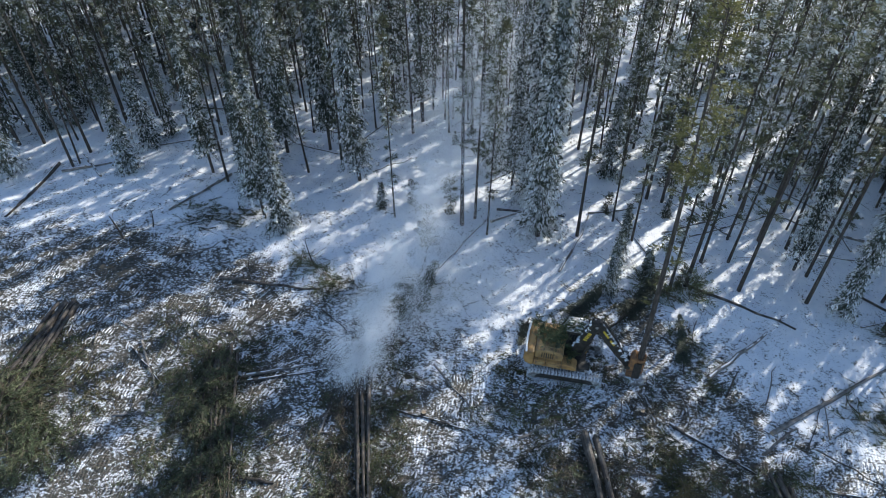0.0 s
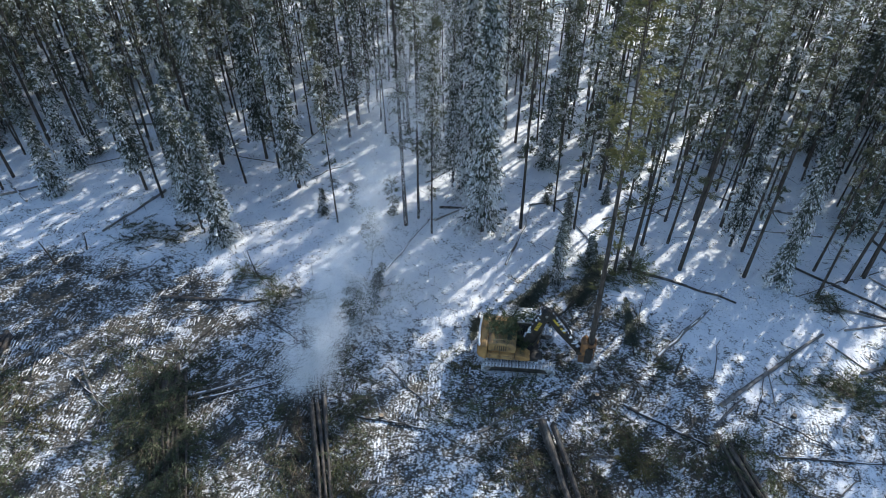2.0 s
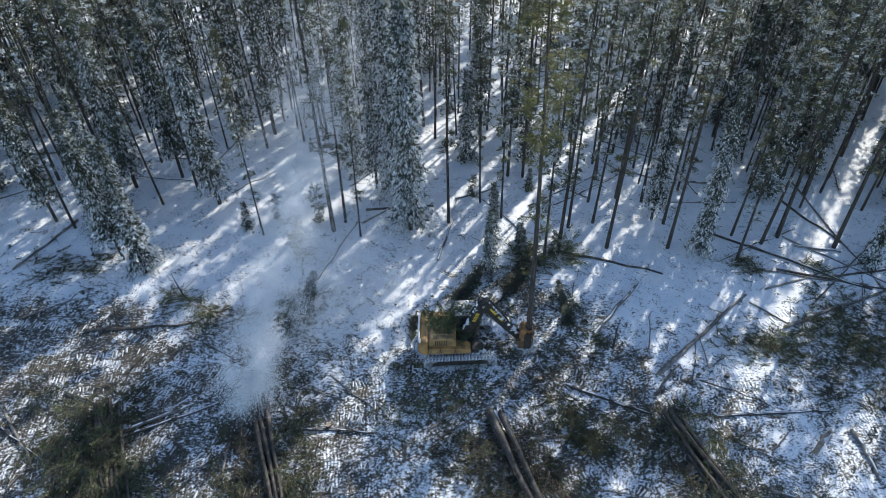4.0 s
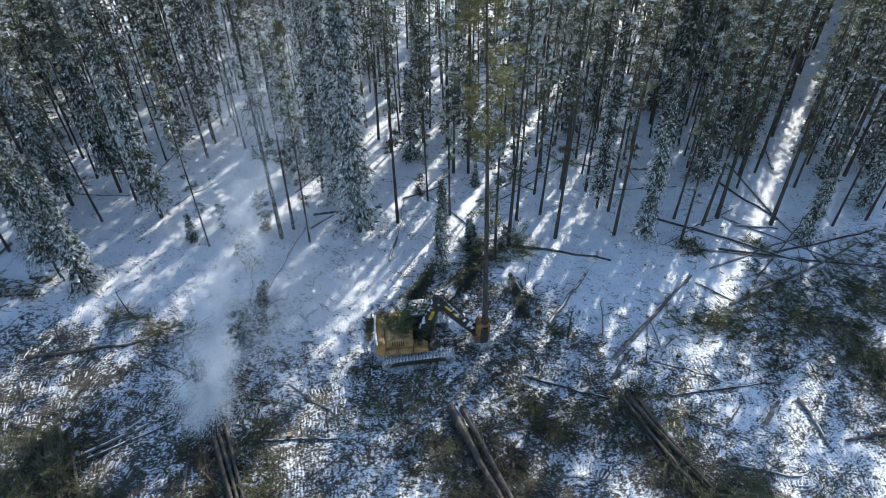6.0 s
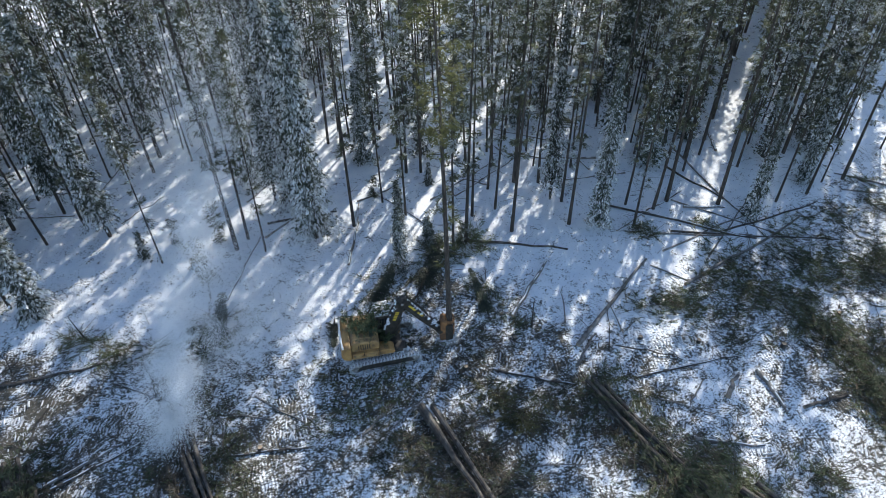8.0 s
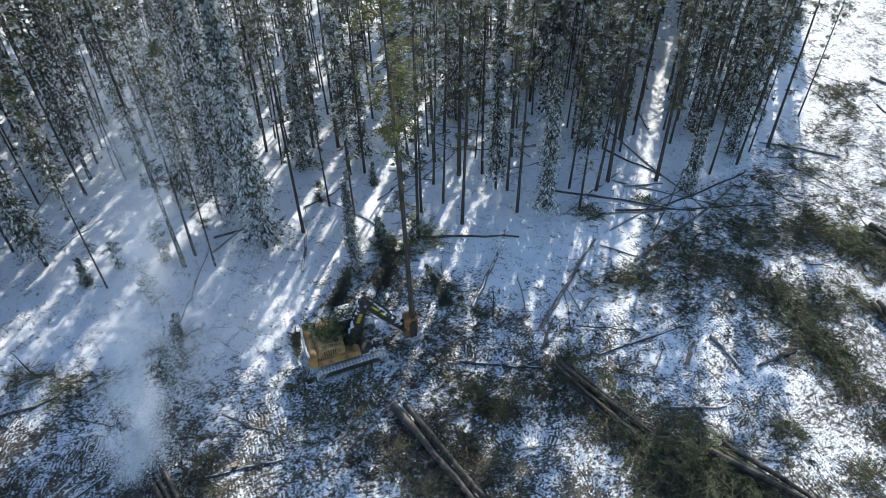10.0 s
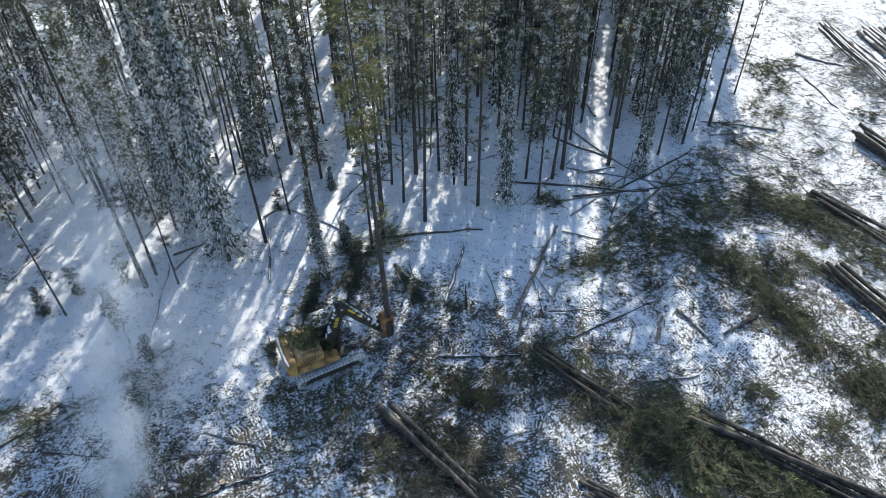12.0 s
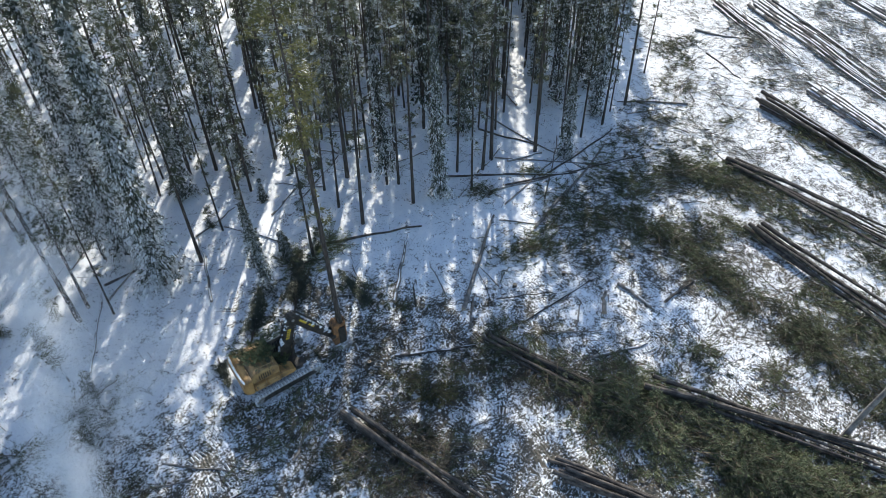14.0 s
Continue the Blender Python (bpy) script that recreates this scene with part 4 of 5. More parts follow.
def make_stump(x, y, r0, h):
    s = Soup()
    s.add(*tube([(0, 0, -0.1), (0, 0, h * 0.3), (0.01, 0, h)], (r0 * 1.35, r0 * 1.05, r0), 10))
    ob = new("stump", s.mesh("stump", M_LOG))
    ob.location = (x, y, height(x, y))
    tagged(ob, "low freshly cut stump in trampled snow", "stump", "stumps")
    e = Soup()
    e.add(*tube([(0.01, 0, h + 0.002), (0.01, 0, h + 0.02)], (r0 * 0.92, r0 * 0.9), 10))
    part("cut_end", e, M_CUT, ob, "pale sawn top")


for x, y, r0 in ((4.6, 27.0, 0.16), (12.6, 25.4, 0.15), (16.8, 26.2, 0.14), (-1.4, 25.6, 0.16), (24.6, 22.4, 0.15), (33.0, 17.6, 0.17), (-10.6, 32.4, 0.15), (28.0, 20.4, 0.14), (38.6, 18.0, 0.16)):
    make_stump(x, y, r0, 0.28)


def loose_litter():
    """Single boughs, twigs and bark strewn over the worked ground."""
    r = np.random.default_rng(77)
    n = 19000
    x, y = r.uniform(-42, 92, n), r.uniform(-6, 52, n)
    e = np.array([edge_y(a) for a in x])
    p = 1 / (1 + np.exp(-(e - y) * 0.42 - 0.8))
    p *= np.array([0.12 + 1.1 * max(0.0, 0.35 + 1.5 * noise.noise((a * 0.22, b * 0.22, 4.4)) + 1.2 * noise.noise((a * 0.7, b * 0.7, 2.2))) for a, b in zip(x, y)])
    p *= np.where(x > 42, 0.4, 1.0)
    p *= 1 - 0.8 * np.exp(-(((x - 25) / 5.0) ** 2 + ((y - 17) / 4.5) ** 2))
    p *= 1 - 0.75 * np.exp(-(((x - 28.8) / 3.4) ** 2 + ((y - 8.5) / 6.0) ** 2))
    k = r.uniform(size=n) < p
    x, y = x[k], y[k]
    z = np.array([height(a, b) for a, b in zip(x, y)]) + 0.02
    n = len(x)
    nd, st = boughs(np.stack([x, y, z], 1), r.uniform(0, 6.28, n), r.uniform(0.16, 0.62, n), r, 15)
    s = Soup()
    s.tris(nd)
    tagged(new("bough_litter", s.mesh("bough_litter", M_LITTER)), "small browned boughs strewn over the trampled snow", "brush", "", "stuff")
    w = Soup()
    w.tris(st)
    for i in range(0, n, 3):
        a, q = r.uniform(0, 6.28), r.uniform(0.2, 1.5) ** 1.3
        c = Vector((x[i] + r.normal(0, 0.4), y[i] + r.normal(0, 0.4), z[i] + 0.02))
        w.add(*tube((c, c + Vector((math.cos(a) * q, math.sin(a) * q, r.normal(0.03, 0.06)))), (0.022, 0.008), 3, False))
    tagged(new("twig_litter", w.mesh("twig_litter", M_TWIG)), "bare twigs and bark strips lying on the snow", "brush", "", "stuff")


loose_litter()


def track_prints():
    """Ridges of snow pressed up between the cleats wherever the tracks have passed."""
    r = np.random.default_rng(63)
    unit = np.array([(-1, -1, -1), (1, -1, -1), (1, 1, -1), (-1, 1, -1), (-0.9, -0.35, 1), (0.9, -0.35, 1), (0.9, 0.35, 1), (-0.9, 0.35, 1)], float)
    sides = ((4, 5, 6, 7), (0, 1, 5, 4), (1, 2, 6, 5), (2, 3, 7, 6), (3, 0, 4, 7))
    runs = []
    for k, off in enumerate((2.2, 4.6, 7.6, 10.4, 13.2, 16.4, 19.6)):
        xs = np.arange(-38, 30 if k % 2 else 24, 0.05)
        runs.append(np.stack([xs, [edge_y(x) - off for x in xs] + 0.7 * np.sin(xs * 0.21 + k * 1.7)], 1))
    for cx, cy, rad, a0, a1 in ((33.0, 11.0, 8.0, 60, 200), (34.0, 14.0, 11.0, 70, 215), (40.0, 8.0, 13.0, 80, 190), (45.0, 16.0, 8.0, 60, 220), (22.0, 6.0, 9.0, 20, 120), (52.0, 20.0, 9.0, 40, 230), (24.0, 2.0, 9.0, 30, 130), (62.0, 24.0, 10.0, 60, 240), (30.0, 30.0, 8.0, 230, 320)):
        a = np.radians(np.arange(a0, a1, 0.3))
        runs.append(np.stack([cx + rad * np.cos(a), cy + rad * np.sin(a)], 1))
    s = Soup()
    for path in runs:
        step = np.linalg.norm(np.diff(path, axis=0), axis=1)
        run = np.concatenate([[0], np.cumsum(step)])
        d = np.arange(0, run[-1], 0.22)
        px, py = np.interp(d, run, path[:, 0]), np.interp(d, run, path[:, 1])
        ux, uy = np.gradient(px), np.gradient(py)
        ln = np.hypot(ux, uy) + 1e-9
        ux, uy = ux / ln, uy / ln
        for side in (-1.48, 1.48):
            for x, y, a, b in zip(px - uy * side, py + ux * side, ux, uy):
                if noise.noise((x * 0.3, y * 0.3, 12.0)) + 0.5 * noise.noise((x * 0.9, y * 0.9, 5.0)) < r.normal(0.02, 0.12) or r.uniform() < 0.15:
                    continue
                w, t, hgt = 0.31 * r.uniform(0.35, 1.05), 0.065 * r.uniform(0.6, 1.2), 0.03 * r.uniform(0.6, 1.4)
                j = r.normal(0, 0.08)
                c, q = math.cos(r.normal(0, 0.14)), r.normal(0, 0.14)
                a, b = a * c - b * q, b * c + a * q
                v = np.stack([x - b * (unit[:, 0] * w + j) + a * unit[:, 1] * t, y + a * (unit[:, 0] * w + j) + b * unit[:, 1] * t, height(x, y) + 0.015 + unit[:, 2] * hgt + r.normal(0, 0.008, 8)], 1)
                s.add(v, sides)
    tagged(new("track_prints", s.mesh("track_prints", M_TROD)), "rows of cleat ridges pressed into the snow by tracks", "snow", "", "stuff")


track_prints()


def snow_clods():
    """Lumps of trodden snow lying over the litter."""
    r = np.random.default_rng(31)
    n = 42000
    x, y = r.uniform(-40, 62, n), r.uniform(-4, 46, n)
    e = np.array([edge_y(a) for a in x])
    p = 1 / (1 + np.exp(-(e - y) * 0.6 - 0.3))
    p *= np.array([min(1.0, max(0.0, 0.42 + 1.1 * noise.noise((a * 0.3, b * 0.3, 8.8)) + 0.9 * noise.noise((a * 1.1, b * 1.1, 3.3)))) for a, b in zip(x, y)])
    k = r.uniform(size=n) < p
    x, y = x[k], y[k]
    size = r.uniform(0.025, 0.075, len(x)) * r.uniform(0.6, 1.5, len(x))
    z = np.array([height(a, b) for a, b in zip(x, y)]) + 0.03 + r.uniform(0.0, 0.05, len(x))
    s = Soup()
    s.tris(snow_caps(np.stack([x, y, z], 1), size, r))
    tagged(new("snow_clods", s.mesh("snow_clods", M_SNOW)), "lumps of trodden snow scattered over the litter", "snow", "", "stuff")


snow_clods()


def leaning_pole():
    root = thing("dead_tree", "bare pale dead trunk leaning over the slash", "tree", m=at_ground(27.8, -0.3))
    s = Soup()
    pts = [(0, 0, 0), (0.9, -0.3, 2.4), (1.6, -0.7, 5.2), (3.2, -1.2, 9.0), (5.2, -1.8, 13.0)]
    s.add(*tube(pts, (0.2, 0.17, 0.15, 0.12, 0.07), 9))
    part("trunk", s, M_GREYLOG, root)


leaning_pole()


def snag(x, y, h, r0, tilt):
    s = Soup()
    s.add(*tube(bent_line(h, 0.15, rng), np.linspace(r0, r0 * 0.35, 9), 7))
    ob = new("snag", s.mesh("snag", M_BARK))
    ob.matrix_world = at_ground(x, y, 0, 1, 1, tilt)
    tagged(ob, "broken dead standing stem in the snow", "tree", "snags")


for x, y, h, r0, tilt in ((-10.2, 39.5, 2.6, 0.06, (0, -6)), (-15.0, 38.6, 2.0, 0.05, (2, 8)), (-26.0, 42.6, 2.6, 0.1, (4, -10)), (-33.8, 52.6, 15.0, 0.13, (1, 1)),
                          (-33.3, 53.0, 12.0, 0.1, (0, 2)), (10.4, 24.6, 2.4, 0.09, (12, 4)), (-24.0, 44.0, 2.0, 0.07, (3, 7)), (18.4, 26.6, 2.2, 0.08, (-10, 4))):
    snag(x, y, h, r0, tilt)


# ---------------------------------------------------------------- feller buncher
def box(cx, cy, cz, sx, sy, sz, bevel=0.03, turn=(0, 0, 0)):
    bm = bmesh.new()
    bmesh.ops.create_cube(bm, size=1, matrix=Matrix.Diagonal((sx, sy, sz, 1)))
    if bevel:
        bmesh.ops.bevel(bm, geom=bm.edges[:], offset=bevel, segments=2, affect="EDGES", profile=0.6)
    bm.transform(pose(cx, cy, cz, *turn))
    return bm


def prism(profile, y0, y1, bevel=0.04):
    """A side profile of (x, z) drawn out from y0 to y1."""
    bm = bmesh.new()
    a = [bm.verts.new((x, y0, z)) for x, z in profile]
    b = [bm.verts.new((x, y1, z)) for x, z in profile]
    n = len(profile)
    bm.faces.new(a)
    bm.faces.new(b[::-1])
    for i in range(n):
        j = (i + 1) % n
        bm.faces.new((a[j], a[i], b[i], b[j]))
    bmesh.ops.recalc_face_normals(bm, faces=bm.faces[:])
    if bevel:
        bmesh.ops.bevel(bm, geom=bm.edges[:], offset=bevel, segments=2, affect="EDGES", profile=0.6)
    return bm


def disc(cx, cy, cz, radius, depth, axis="Y", sides=24, bevel=0.02):
    bm = bmesh.new()
    bmesh.ops.create_cone(bm, cap_ends=True, segments=sides, radius1=radius, radius2=radius, depth=depth)
    if bevel:
        bmesh.ops.bevel(bm, geom=[e for e in bm.edges if len(e.link_faces) == 2 and any(len(f.verts) > 4 for f in e.link_faces)], offset=bevel, segments=2, affect="EDGES")
    m = {"Y": pose(0, 0, 0, 90), "X": pose(0, 0, 0, 0, 90), "Z": Matrix()}[axis]
    bm.transform(Matrix.Translation((cx, cy, cz)) @ m)
    return bm


def rod(points, radius, sides=10):
    s = Soup()
    s.add(*tube(points, [radius] * len(points), sides))
    return s


def arc(cx, cy, z, radius, a0, a1, tall, thick, sides=12):
    """A flat curved bar in a level plane, such as a grab arm."""
    bm = bmesh.new()
    rings = []
    for k in range(sides + 1):
        a = radians(a0 + (a1 - a0) * k / sides)
        c, s = math.cos(a), math.sin(a)
        w = thick * (1 - 0.6 * k / sides)
        rings.append([bm.verts.new((cx + c * rr, cy + s * rr, z + dz)) for rr, dz in ((radius, 0), (radius + w, 0), (radius + w, tall), (radius, tall))])
    for p, q in zip(rings, rings[1:]):
        for i in range(4):
            j = (i + 1) % 4
            bm.faces.new((p[i], p[j], q[j], q[i]))
    bm.faces.new(rings[0][::-1])
    bm.faces.new(rings[-1])
    bmesh.ops.recalc_face_normals(bm, faces=bm.faces[:])
    return bm


UPPER = -2.0                          # the upper works are swung a little against the tracks


def make_machine():
    root = thing("feller_buncher", "worn yellow tracked feller buncher with snow on its tracks", "logging machine",
                 m=Matrix.Translation((MX, MY, height(MX, MY) - 0.04)) @ pose(0, 0, 0, 0, 0, MHEAD))
    # undercarriage
    half, rr, gap = 1.92, 0.47, 0.222
    straight = 2 * half
    total = 2 * straight + 2 * math.pi * rr
    count = int(total / gap)
    bm = bmesh.new()
    bmesh.ops.create_cube(bm, size=1, matrix=Matrix.Diagonal((0.19, 0.68, 0.045, 1)))
    bmesh.ops.create_cube(bm, size=1, matrix=Matrix.Translation((0.06, 0, 0.045)) @ Matrix.Diagonal((0.035, 0.66, 0.07, 1)))
    for dy in (-0.16, 0.16):
        made = bmesh.ops.create_cube(bm, size=1, matrix=Matrix.Translation((-0.03, dy, 0.026)) @ Matrix.Diagonal((0.075, 0.075, 0.02, 1)))
        for f in {f for v in made["verts"] for f in v.link_faces}:
            f.material_index = 1
    shoe_mesh = bpy.data.meshes.new("track_shoe")
    bm.to_mesh(shoe_mesh)
    bm.free()
    shoe_mesh.materials.append(M_SHOE)
    shoe_mesh.materials.append(M_BLACK)
    for side in (-1, 1):
        y = side * 1.48
        fr = part("track_frame", prism([(-1.95, 0.3), (1.95, 0.3), (1.75, 0.62), (0.9, 0.72), (-0.9, 0.72), (-1.75, 0.62)], y - 0.2, y + 0.2), M_BLACK, root, "mud-caked black track frame")
        part("idler", disc(half, y, rr + 0.03, 0.36, 0.3), M_STEEL, fr)
        part("sprocket", disc(-half, y, rr + 0.03, 0.38, 0.34), M_STEEL, fr)
        for k in range(7):
            part("track_roller", disc(-1.45 + k * 0.48, y, 0.2, 0.13, 0.42, sides=14), M_STEEL, fr)
        for k in range(count):
            s = k * total / count
            if s < straight:
                px, pz, a = -half + s, 2 * rr, 0.0
            elif s < straight + math.pi * rr:
                a = -(s - straight) / rr
                px, pz = half + rr * math.sin(-a), rr + rr * math.cos(a)
            elif s < 2 * straight + math.pi * rr:
                px, pz, a = half - (s - straight - math.pi * rr), 0.0, math.pi
            else:
                a = -math.pi - (s - 2 * straight - math.pi * rr) / rr
                px, pz = -half - rr * math.sin(-(a + math.pi)), rr - rr * math.cos(a + math.pi)
            shoe = part("track_shoe", shoe_mesh, M_SHOE, fr)
            shoe.matrix_basis = Matrix.Translation((px, y, pz + 0.03)) @ Euler((0, -a, 0)).to_matrix().to_4x4()
    part("car_body", box(0, 0, 0.72, 2.2, 2.5, 0.4, 0.08), M_BLACK, root, "black cross frame between the tracks")
    part("slew_ring", disc(0, 0, 1.0, 0.75, 0.2, "Z", 32), M_BLACK, root)
    # upper works, built ahead along +x and swung as one
    swing = pose(0, 0, 0, 0, 0, UPPER)
    squat = Matrix.Diagonal((0.9, 1.0, 0.96, 1))

    def up(name, shape, material, label="", smooth=False, parent=None):
        ob = part(name, shape, material, parent or root, label, smooth)
        if parent is None:
            ob.matrix_basis = swing @ squat if name in ("counterweight", "engine_hood", "side_box", "fuel_tank") else swing
        return ob

    up("deck", box(-0.55, 0, 1.2, 3.7, 2.6, 0.2, 0.04), M_BLACK, "black deck plate")
    weight = up("counterweight", prism([(-2.55, 1.12), (-2.95, 1.3), (-3.08, 1.65), (-3.0, 2.25), (-2.72, 2.5), (-2.3, 2.5), (-2.3, 1.12)], -1.42, 1.42, 0.12), M_SKIRT, "rounded yellow counterweight")
    part("tail_lamp", box(-3.05, -0.95, 1.9, 0.04, 0.2, 0.12, 0.015), M_ORANGE, weight)
    part("tail_lamp", box(-3.05, 0.95, 1.9, 0.04, 0.2, 0.12, 0.015), M_ORANGE, weight)
    hood = up("engine_hood", prism([(-2.28, 1.72), (-0.25, 1.72), (-0.22, 2.3), (-0.5, 2.62), (-2.0, 2.66), (-2.28, 2.5)], -1.2, 1.2, 0.1), M_YELLOW, "dusty yellow engine hood")
    for k in range(6):
        part("louvre", box(-1.75 + k * 0.16, -1.215, 2.15, 0.07, 0.03, 0.5, 0.01), M_BLACK, hood)
    part("hood_hatch", box(-1.35, 0.2, 2.665, 1.0, 1.1, 0.04, 0.015), M_YELLOW, hood)
    part("exhaust_stack", disc(-1.95, 0.75, 2.85, 0.09, 0.45, "Z", 14, 0.01), M_BLACK, hood)
    part("air_intake", disc(-0.75, -0.7, 2.75, 0.16, 0.3, "Z", 16), M_BLACK, hood)
    part("grab_rail", rod([(-2.15, -1.12, 2.6), (-2.1, -1.12, 3.0), (-0.6, -1.12, 3.0), (-0.5, -1.12, 2.6)], 0.022, 6), M_YELLOW, hood)
    for name, x0, x1, z1 in (("side_box", -2.28, -1.42, 1.78), ("side_box", -1.39, -0.3, 1.78)):
        sb = up(name, prism([(x0, 1.24), (x1, 1.24), (x1, z1), (x0, z1)], -1.44, -0.75, 0.05), M_SKIRT, "scratched yellow side box")
        part("access_door", box((x0 + x1) / 2, -1.448, 1.5, (x1 - x0) * 0.72, 0.03, 0.36, 0.012), M_YELLOW, sb)
        part("door_latch", box((x0 + x1) / 2 + (x1 - x0) * 0.28, -1.47, 1.5, 0.08, 0.025, 0.05, 0.006), M_BLACK, sb)
    up("side_box", prism([(-2.28, 1.24), (-0.4, 1.24), (-0.4, 1.72), (-2.28, 1.72)], 0.75, 1.46, 0.05), M_YELLOW, "scratched yellow side box")
    up("fuel_tank", prism([(-0.27, 1.24), (0.75, 1.24), (0.85, 1.42), (0.45, 1.7), (-0.27, 1.76)], -1.4, -0.6, 0.05), M_SKIRT, "scratched yellow tank box")
    up("walkway", box(1.2, -0.95, 1.34, 0.75, 0.6, 0.05, 0.012), M_BLACK, "black step plate")
    up("step_rail", rod([(1.5, -1.22, 1.34), (1.5, -1.24, 2.1), (0.9, -1.24, 2.2), (0.7, -1.22, 1.5)], 0.02, 6), M_BLACK)
    # cab beside the boom
    cab = up("cab", prism([(-0.15, 1.3), (1.2, 1.3), (1.42, 1.9), (1.3, 3.05), (1.0, 3.28), (-0.15, 3.28)], 0.12, 1.36, 0.07), M_BLACK, "black guarded operator cab")
    part("windscreen", prism([(1.24, 1.55), (1.27, 1.55), (1.45, 1.95), (1.34, 2.95), (1.3, 2.95), (1.41, 1.95)], 0.24, 1.24, 0), M_GLASS, cab)
    part("side_window", box(0.55, 0.115, 2.55, 1.0, 0.02, 0.95, 0.01), M_GLASS, cab)
    part("side_window", box(0.55, 1.365, 2.55, 1.0, 0.02, 0.95, 0.01), M_GLASS, cab)
    for k in range(5):
        part("window_bar", rod([(0.15 + k * 0.2, 0.09, 2.08), (0.15 + k * 0.2, 0.09, 3.02)], 0.016, 6), M_BLACK, cab)
    part("roof_guard", box(0.45, 0.74, 3.33, 1.4, 1.3, 0.07, 0.02), M_STEEL, cab, "grey roof guard under snow")
    for yy in (0.3, 0.75, 1.2):
        lamp = part("work_lamp", box(1.13, yy, 3.42, 0.1, 0.18, 0.13, 0.02), M_BLACK, cab)
        part("lens", box(1.185, yy, 3.42, 0.012, 0.14, 0.09, 0.004), M_CHROME, lamp)
    r = np.random.default_rng(9)
    w = Soup()
    w.tris(snow_caps(np.stack([r.uniform(-0.15, 0.9, 40), r.uniform(0.2, 1.3, 40), np.full(40, 3.38)], 1), r.uniform(0.1, 0.26, 40), r))
    tagged(part("roof_snow", w, M_SNOW, cab, "snow on the cab roof"), kind="stuff")
    part("front_post", box(1.16, 0.02, 2.3, 0.1, 0.1, 1.7, 0.02, (0, -6, 0)), M_YELLOW, cab)
    # boom: base by the cab, knuckle high, stick down to the head
    yb = -0.12
    base, knee, wrist = Vector((0.55, yb, 1.75)), Vector((1.55, yb, 4.75)), Vector((3.98, yb, 1.35))
    boom = up("boom", prism([(0.3, 1.65), (0.75, 1.5), (1.25, 2.7), (1.72, 4.35), (1.85, 4.85), (1.55, 5.02), (1.22, 4.8), (0.62, 3.2), (0.28, 2.2)], yb - 0.22, yb + 0.22, 0.05), M_BLACK, "black main boom with yellow marking")
    for k, (a, ln) in enumerate(((0.02, 0.16), (0.22, 0.12), (0.38, 0.14), (0.56, 0.12), (0.72, 0.16))):
        c = Vector((0.98, yb - 0.228, 3.25)) + Vector((0.33, 0, 0.94)) * a
        part("marking", box(c.x, c.y, c.z, 0.24, 0.012, ln * 0.8, 0, (0, 19.3, 0)), M_LETTER, boom, "yellow painted bar")
    stick = up("stick", prism([(1.3, 4.62), (1.45, 4.98), (1.8, 5.0), (3.1, 3.05), (4.12, 1.45), (4.05, 1.2), (3.82, 1.22), (2.55, 2.85), (1.5, 4.4)], yb - 0.16, yb + 0.16, 0.04), M_BLACK, "black stick with yellow stripe and snow")
    for s0, s1 in ((0.12, 0.3), (0.36, 0.5)):
        p, q = Vector((1.75, 0, 4.72)), Vector((4.0, 0, 1.5))
        c = p.lerp(q, (s0 + s1) / 2)
        part("marking", box(c.x, yb - 0.166, c.z, (q - p).length * (s1 - s0), 0.012, 0.14, 0, (0, 55, 0)), M_LETTER, stick, "yellow painted bar")
    pin = up("knuckle", disc(1.56, yb, 4.72, 0.22, 0.62), M_BLACK, "black knuckle joint")
    part("pin_cap", disc(1.56, yb - 0.33, 4.72, 0.1, 0.06, sides=14, bevel=0.01), M_STEEL, pin)
    for name, p, q, f in (("boom_cylinder", (0.95, yb - 0.36, 1.75), (1.5, yb - 0.36, 3.6), 0.6), ("boom_cylinder", (0.95, yb + 0.36, 1.75), (1.5, yb + 0.36, 3.6), 0.6),
                          ("stick_cylinder", (0.75, yb, 3.75), (1.4, yb, 5.2), 0.62), ("tilt_cylinder", (2.3, yb, 3.95), (3.95, yb, 1.85), 0.55)):
        p, q = Vector(p), Vector(q)
        m = p.lerp(q, f)
        cy = up(name, rod([p, m], 0.085, 12), M_BLACK)
        part("piston_rod", rod([m, q], 0.045, 10), M_CHROME, cy, "bright steel rod")
    hoses = [[base + Vector((0.1, o, 0.2)), Vector((0.75, yb + o, 3.4)), knee + Vector((-0.25, o, 0.42)), knee + Vector((0.35, o, 0.36)), Vector((2.9, yb + o, 3.6)), Vector((3.7, yb + o, 2.2)), wrist + Vector((0.25, o, 0.4))] for o in (-0.1, -0.03, 0.04, 0.11)]
    for hpts in hoses:
        up("hydraulic_hose", rod(hpts, 0.022, 6), M_HOSE)
    w = Soup()
    f = r.uniform(0.05, 0.95, 34)
    top = np.stack([1.8 + 2.25 * f, yb + r.uniform(-0.12, 0.12, 34), 5.0 - 3.45 * f + 0.02], 1)
    w.tris(snow_caps(top, r.uniform(0.1, 0.24, 34), r))
    bs = Soup()
    g = r.uniform(0.0, 1.0, 26)
    bs.tris(snow_caps(np.stack([0.3 + 0.95 * g + r.normal(0, 0.03, 26), yb + r.uniform(-0.2, 0.1, 26), 2.3 + 2.55 * g], 1), r.uniform(0.08, 0.2, 26), r))
    tagged(part("boom_snow", bs, M_SNOW, boom, "snow caked on the back of the boom"), kind="stuff")
    ts = Soup()
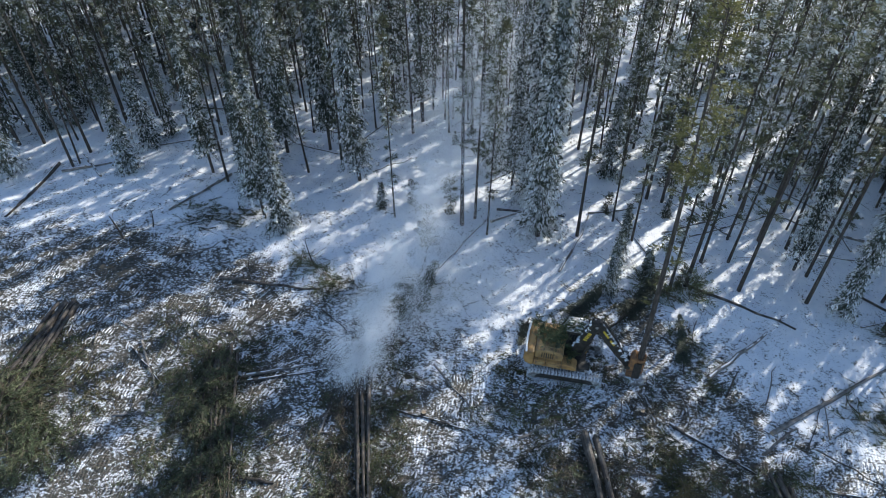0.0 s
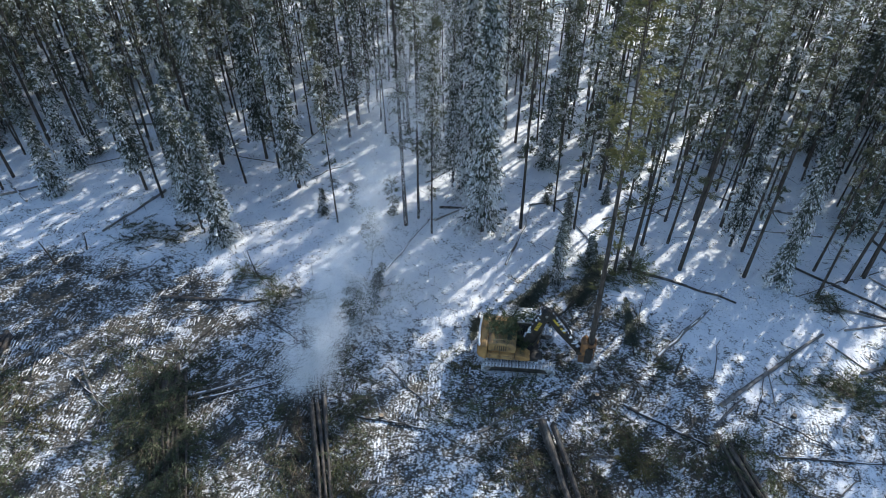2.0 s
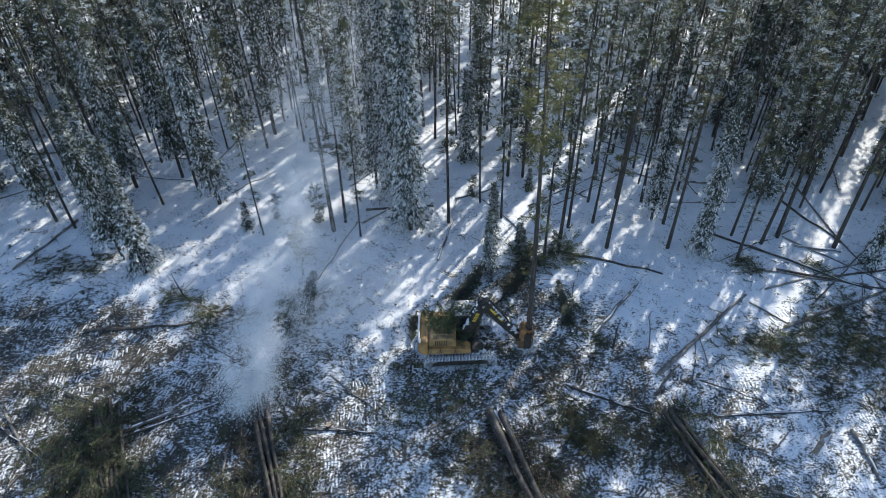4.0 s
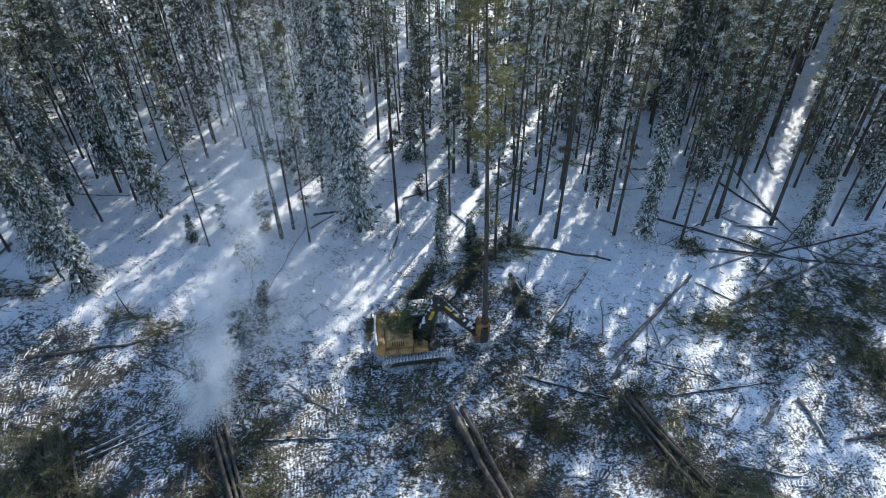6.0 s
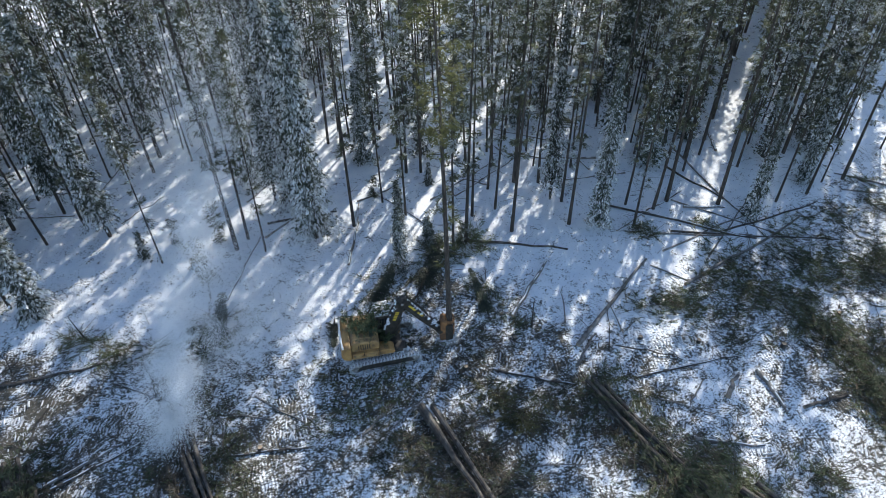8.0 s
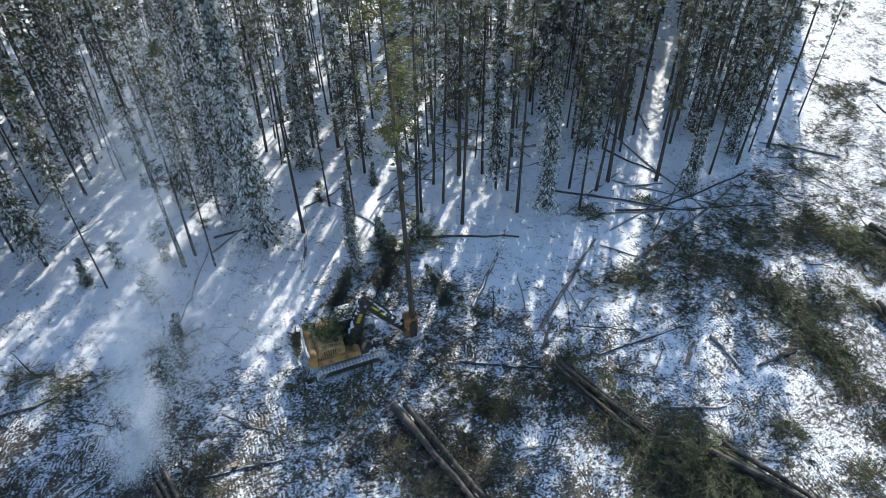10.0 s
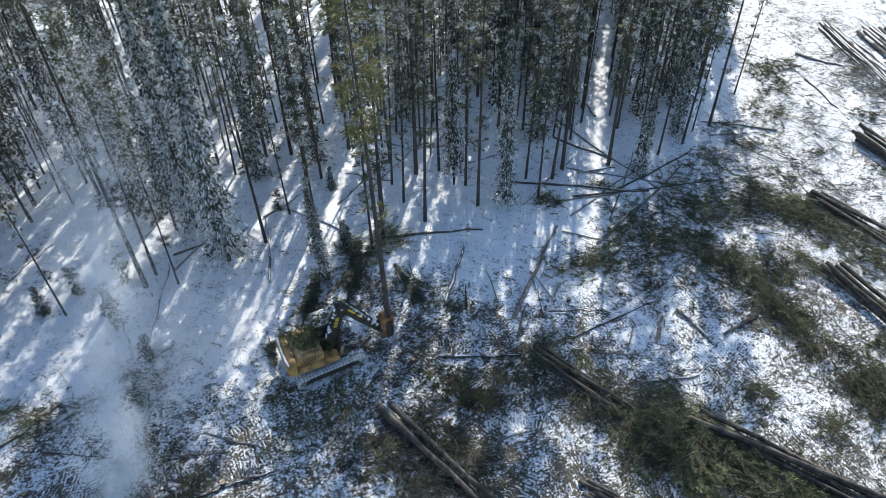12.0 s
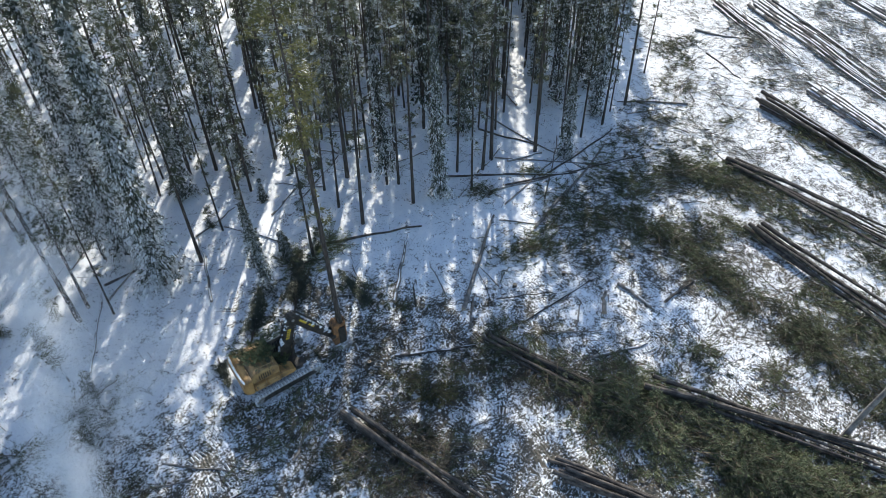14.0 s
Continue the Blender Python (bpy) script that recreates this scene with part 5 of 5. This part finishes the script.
    ts.tris(snow_caps(np.stack([r.uniform(0.7, 1.6, 24), r.uniform(-1.35, -0.95, 24), r.uniform(0.95, 1.05, 24)], 1), r.uniform(0.1, 0.22, 24), r))
    tagged(part("track_snow", ts, M_SNOW, root, "snow heaped over the track frame"), kind="stuff")
    tagged(part("stick_snow", w, M_SNOW, stick, "snow lying along the stick"), kind="stuff")
    # felling head with the disc saw at its foot
    hx = 4.72
    head = up("felling_head", prism([(4.02, 0.42), (4.5, 0.42), (4.5, 2.35), (4.32, 2.55), (4.1, 2.3), (3.98, 1.1)], yb - 0.34, yb + 0.34, 0.05), M_ORANGE, "scuffed orange felling head")
    part("saw_housing", disc(hx - 0.12, yb, 0.3, 0.78, 0.24, "Z", 30, 0.03), M_STEEL, head, "snow-caked saw housing")
    part("saw_disc", disc(hx - 0.04, yb, 0.14, 0.74, 0.05, "Z", 36, 0), M_STEEL, head)
    for k in range(18):
        a = 2 * math.pi * k / 18
        part("saw_tooth", box(hx - 0.04 + 0.76 * math.cos(a), yb + 0.76 * math.sin(a), 0.14, 0.08, 0.05, 0.06, 0, (0, 0, math.degrees(a))), M_STEEL, head)
    part("side_plate", box(4.62, yb - 0.36, 1.2, 0.5, 0.07, 1.5, 0.02), M_BLACK, head)
    part("side_plate", box(4.62, yb + 0.36, 1.2, 0.5, 0.07, 1.5, 0.02), M_ORANGE, head)
    for z, t in ((0.85, 0.2), (1.45, 0.22), (2.05, 0.2)):
        part("grab_arm", arc(hx, yb, z, 0.27, 215, 395, t, 0.13), M_ORANGE, head)
        part("grab_arm", arc(hx, yb, z + 0.23, 0.27, 145, -35, t * 0.7, 0.13), M_ORANGE, head)
    part("head_pivot", disc(4.0, yb, 1.35, 0.2, 0.7, sides=18), M_BLACK, head)
    w = Soup()
    a = r.uniform(0, 6.28, 44)
    q = r.uniform(0.35, 0.74, 44)
    w.tris(snow_caps(np.stack([hx - 0.12 + q * np.cos(a), yb + q * np.sin(a), np.full(44, 0.43)], 1), r.uniform(0.06, 0.16, 44), r))
    tagged(part("saw_snow", w, M_SNOW, head, "snow thrown over the saw housing"), kind="stuff")
    ys = np.linspace(-1.38, 1.38, 24)
    w = Soup()
    w.add(*tube([(-2.98 + 0.1 * (yy / 1.4) ** 2, yy, 2.47 + 0.03 * math.sin(yy * 9)) for yy in ys], [0.06 + 0.03 * abs(math.sin(yy * 5 + 1)) for yy in ys], 6))
    part("snow_rim", w, M_SNOW, weight, "rim of snow on the counterweight")
    # boughs that fell on the hood and deck
    n = 190
    pts = np.stack([r.uniform(-2.1, 0.7, n), r.uniform(-0.9, 1.0, n), 0 * r.uniform(size=n)], 1)
    on_hood = pts[:, 0] < -0.25
    on_cab = (pts[:, 0] > -0.15) & (pts[:, 1] > 0.12)
    pts[:, 2] = np.where(on_hood, 2.72, np.where(on_cab, 3.42, 1.78)) + r.uniform(0, 0.3, n)
    keep = ((pts[:, 0] > -1.7) | (pts[:, 1] > -0.2)) & ((pts[:, 1] > -0.75) | (pts[:, 0] > -0.5))
    pts = pts[keep]
    nd, st = boughs(pts, r.uniform(0, 6.28, len(pts)), r.uniform(0.3, 0.8, len(pts)), r)
    s = Soup()
    s.tris(nd)
    s.tris(st)
    litter = new("fallen_boughs", s.mesh("fallen_boughs", M_SLASH))
    litter.matrix_world = root.matrix_world @ swing
    tagged(litter, "green boughs fallen on the machine's hood and deck", "brush", "", "stuff")
    return root, swing @ Vector((hx, yb, 0.0))


machine, held_at = make_machine()
spot = machine.matrix_world @ held_at
held = make_pine(91, 28.5, 0.2, 0.57, 130, 1.5, M_GOLD, 0.0, True, "felled_pine", "tall yellow-green pine held upright by the felling head")
held["group"] = ""
held.matrix_basis = Matrix.Translation((spot.x, spot.y, spot.z + 0.2)) @ Euler((radians(-1.0), radians(-1.5), 0.4)).to_matrix().to_4x4()


# ---------------------------------------------------------------- powder snow in the air
def snow_dust():
    """A drifting plume of fine snow and exhaust frost: tiny flakes, thick at its foot and thinning out."""
    r = np.random.default_rng(5)
    out = []
    # last two runs: thin veil of flakes added as haze to lighten the trees
    for (x0, y0, z0), (x1, y1, z1), s0, s1, n in (
            ((-6.4, 28.6, 0.8), (-5.2, 30.0, 2.6), 1.0, 1.3, 95000), ((-5.2, 30.0, 2.6), (-2.6, 35.0, 4.6), 1.1, 1.5, 130000), ((-2.6, 35.0, 4.6), (0.0, 41.0, 9.0), 1.4, 1.7, 105000),
            ((0.0, 41.0, 9.0), (4.0, 47.0, 17.0), 1.6, 2.0, 85000), ((-1.5, 33.0, 0.8), (4.5, 36.5, 2.4), 1.4, 1.9, 90000), ((-4.0, 31.0, 0.8), (4.0, 39.0, 3.5), 2.6, 3.2, 90000), ((2.0, 43.0, 4.0), (8.0, 47.0, 20.0), 4.2, 5.4, 100000), ((-3.0, 43.0, 2.0), (2.0, 49.0, 12.0), 3.4, 3.6, 55000)):
        f = r.uniform(0, 1, n)
        c = np.stack([x0 + (x1 - x0) * f, y0 + (y1 - y0) * f, z0 + (z1 - z0) * f], 1)
        sg = (s0 + (s1 - s0) * f)[:, None]
        p = c + r.normal(0, 1, (n, 3)) * sg * np.array([0.75, 0.75, 0.75])
        # billows: keep more flakes where a soft noise is high
        keep = np.array([noise.noise((a * 0.55, b * 0.55, d * 0.55)) + 0.25 * noise.noise((a * 1.6, b * 1.6, d * 1.6)) for a, b, d in p]) > r.uniform(-0.4, 0.6, n)
        out.append(p[keep])
    p = np.concatenate(out)
    p = p[p[:, 2] > 0.15]
    n = len(p)
    tri = p[:, None] + r.normal(0, 0.022, (n, 3, 3))
    s = Soup()
    s.tris(tri)
    tagged(new("powder_snow", s.mesh("powder_snow", M_SNOW)), "drifting plume of fine powder snow in the air", "snow dust", "", "stuff")


snow_dust()
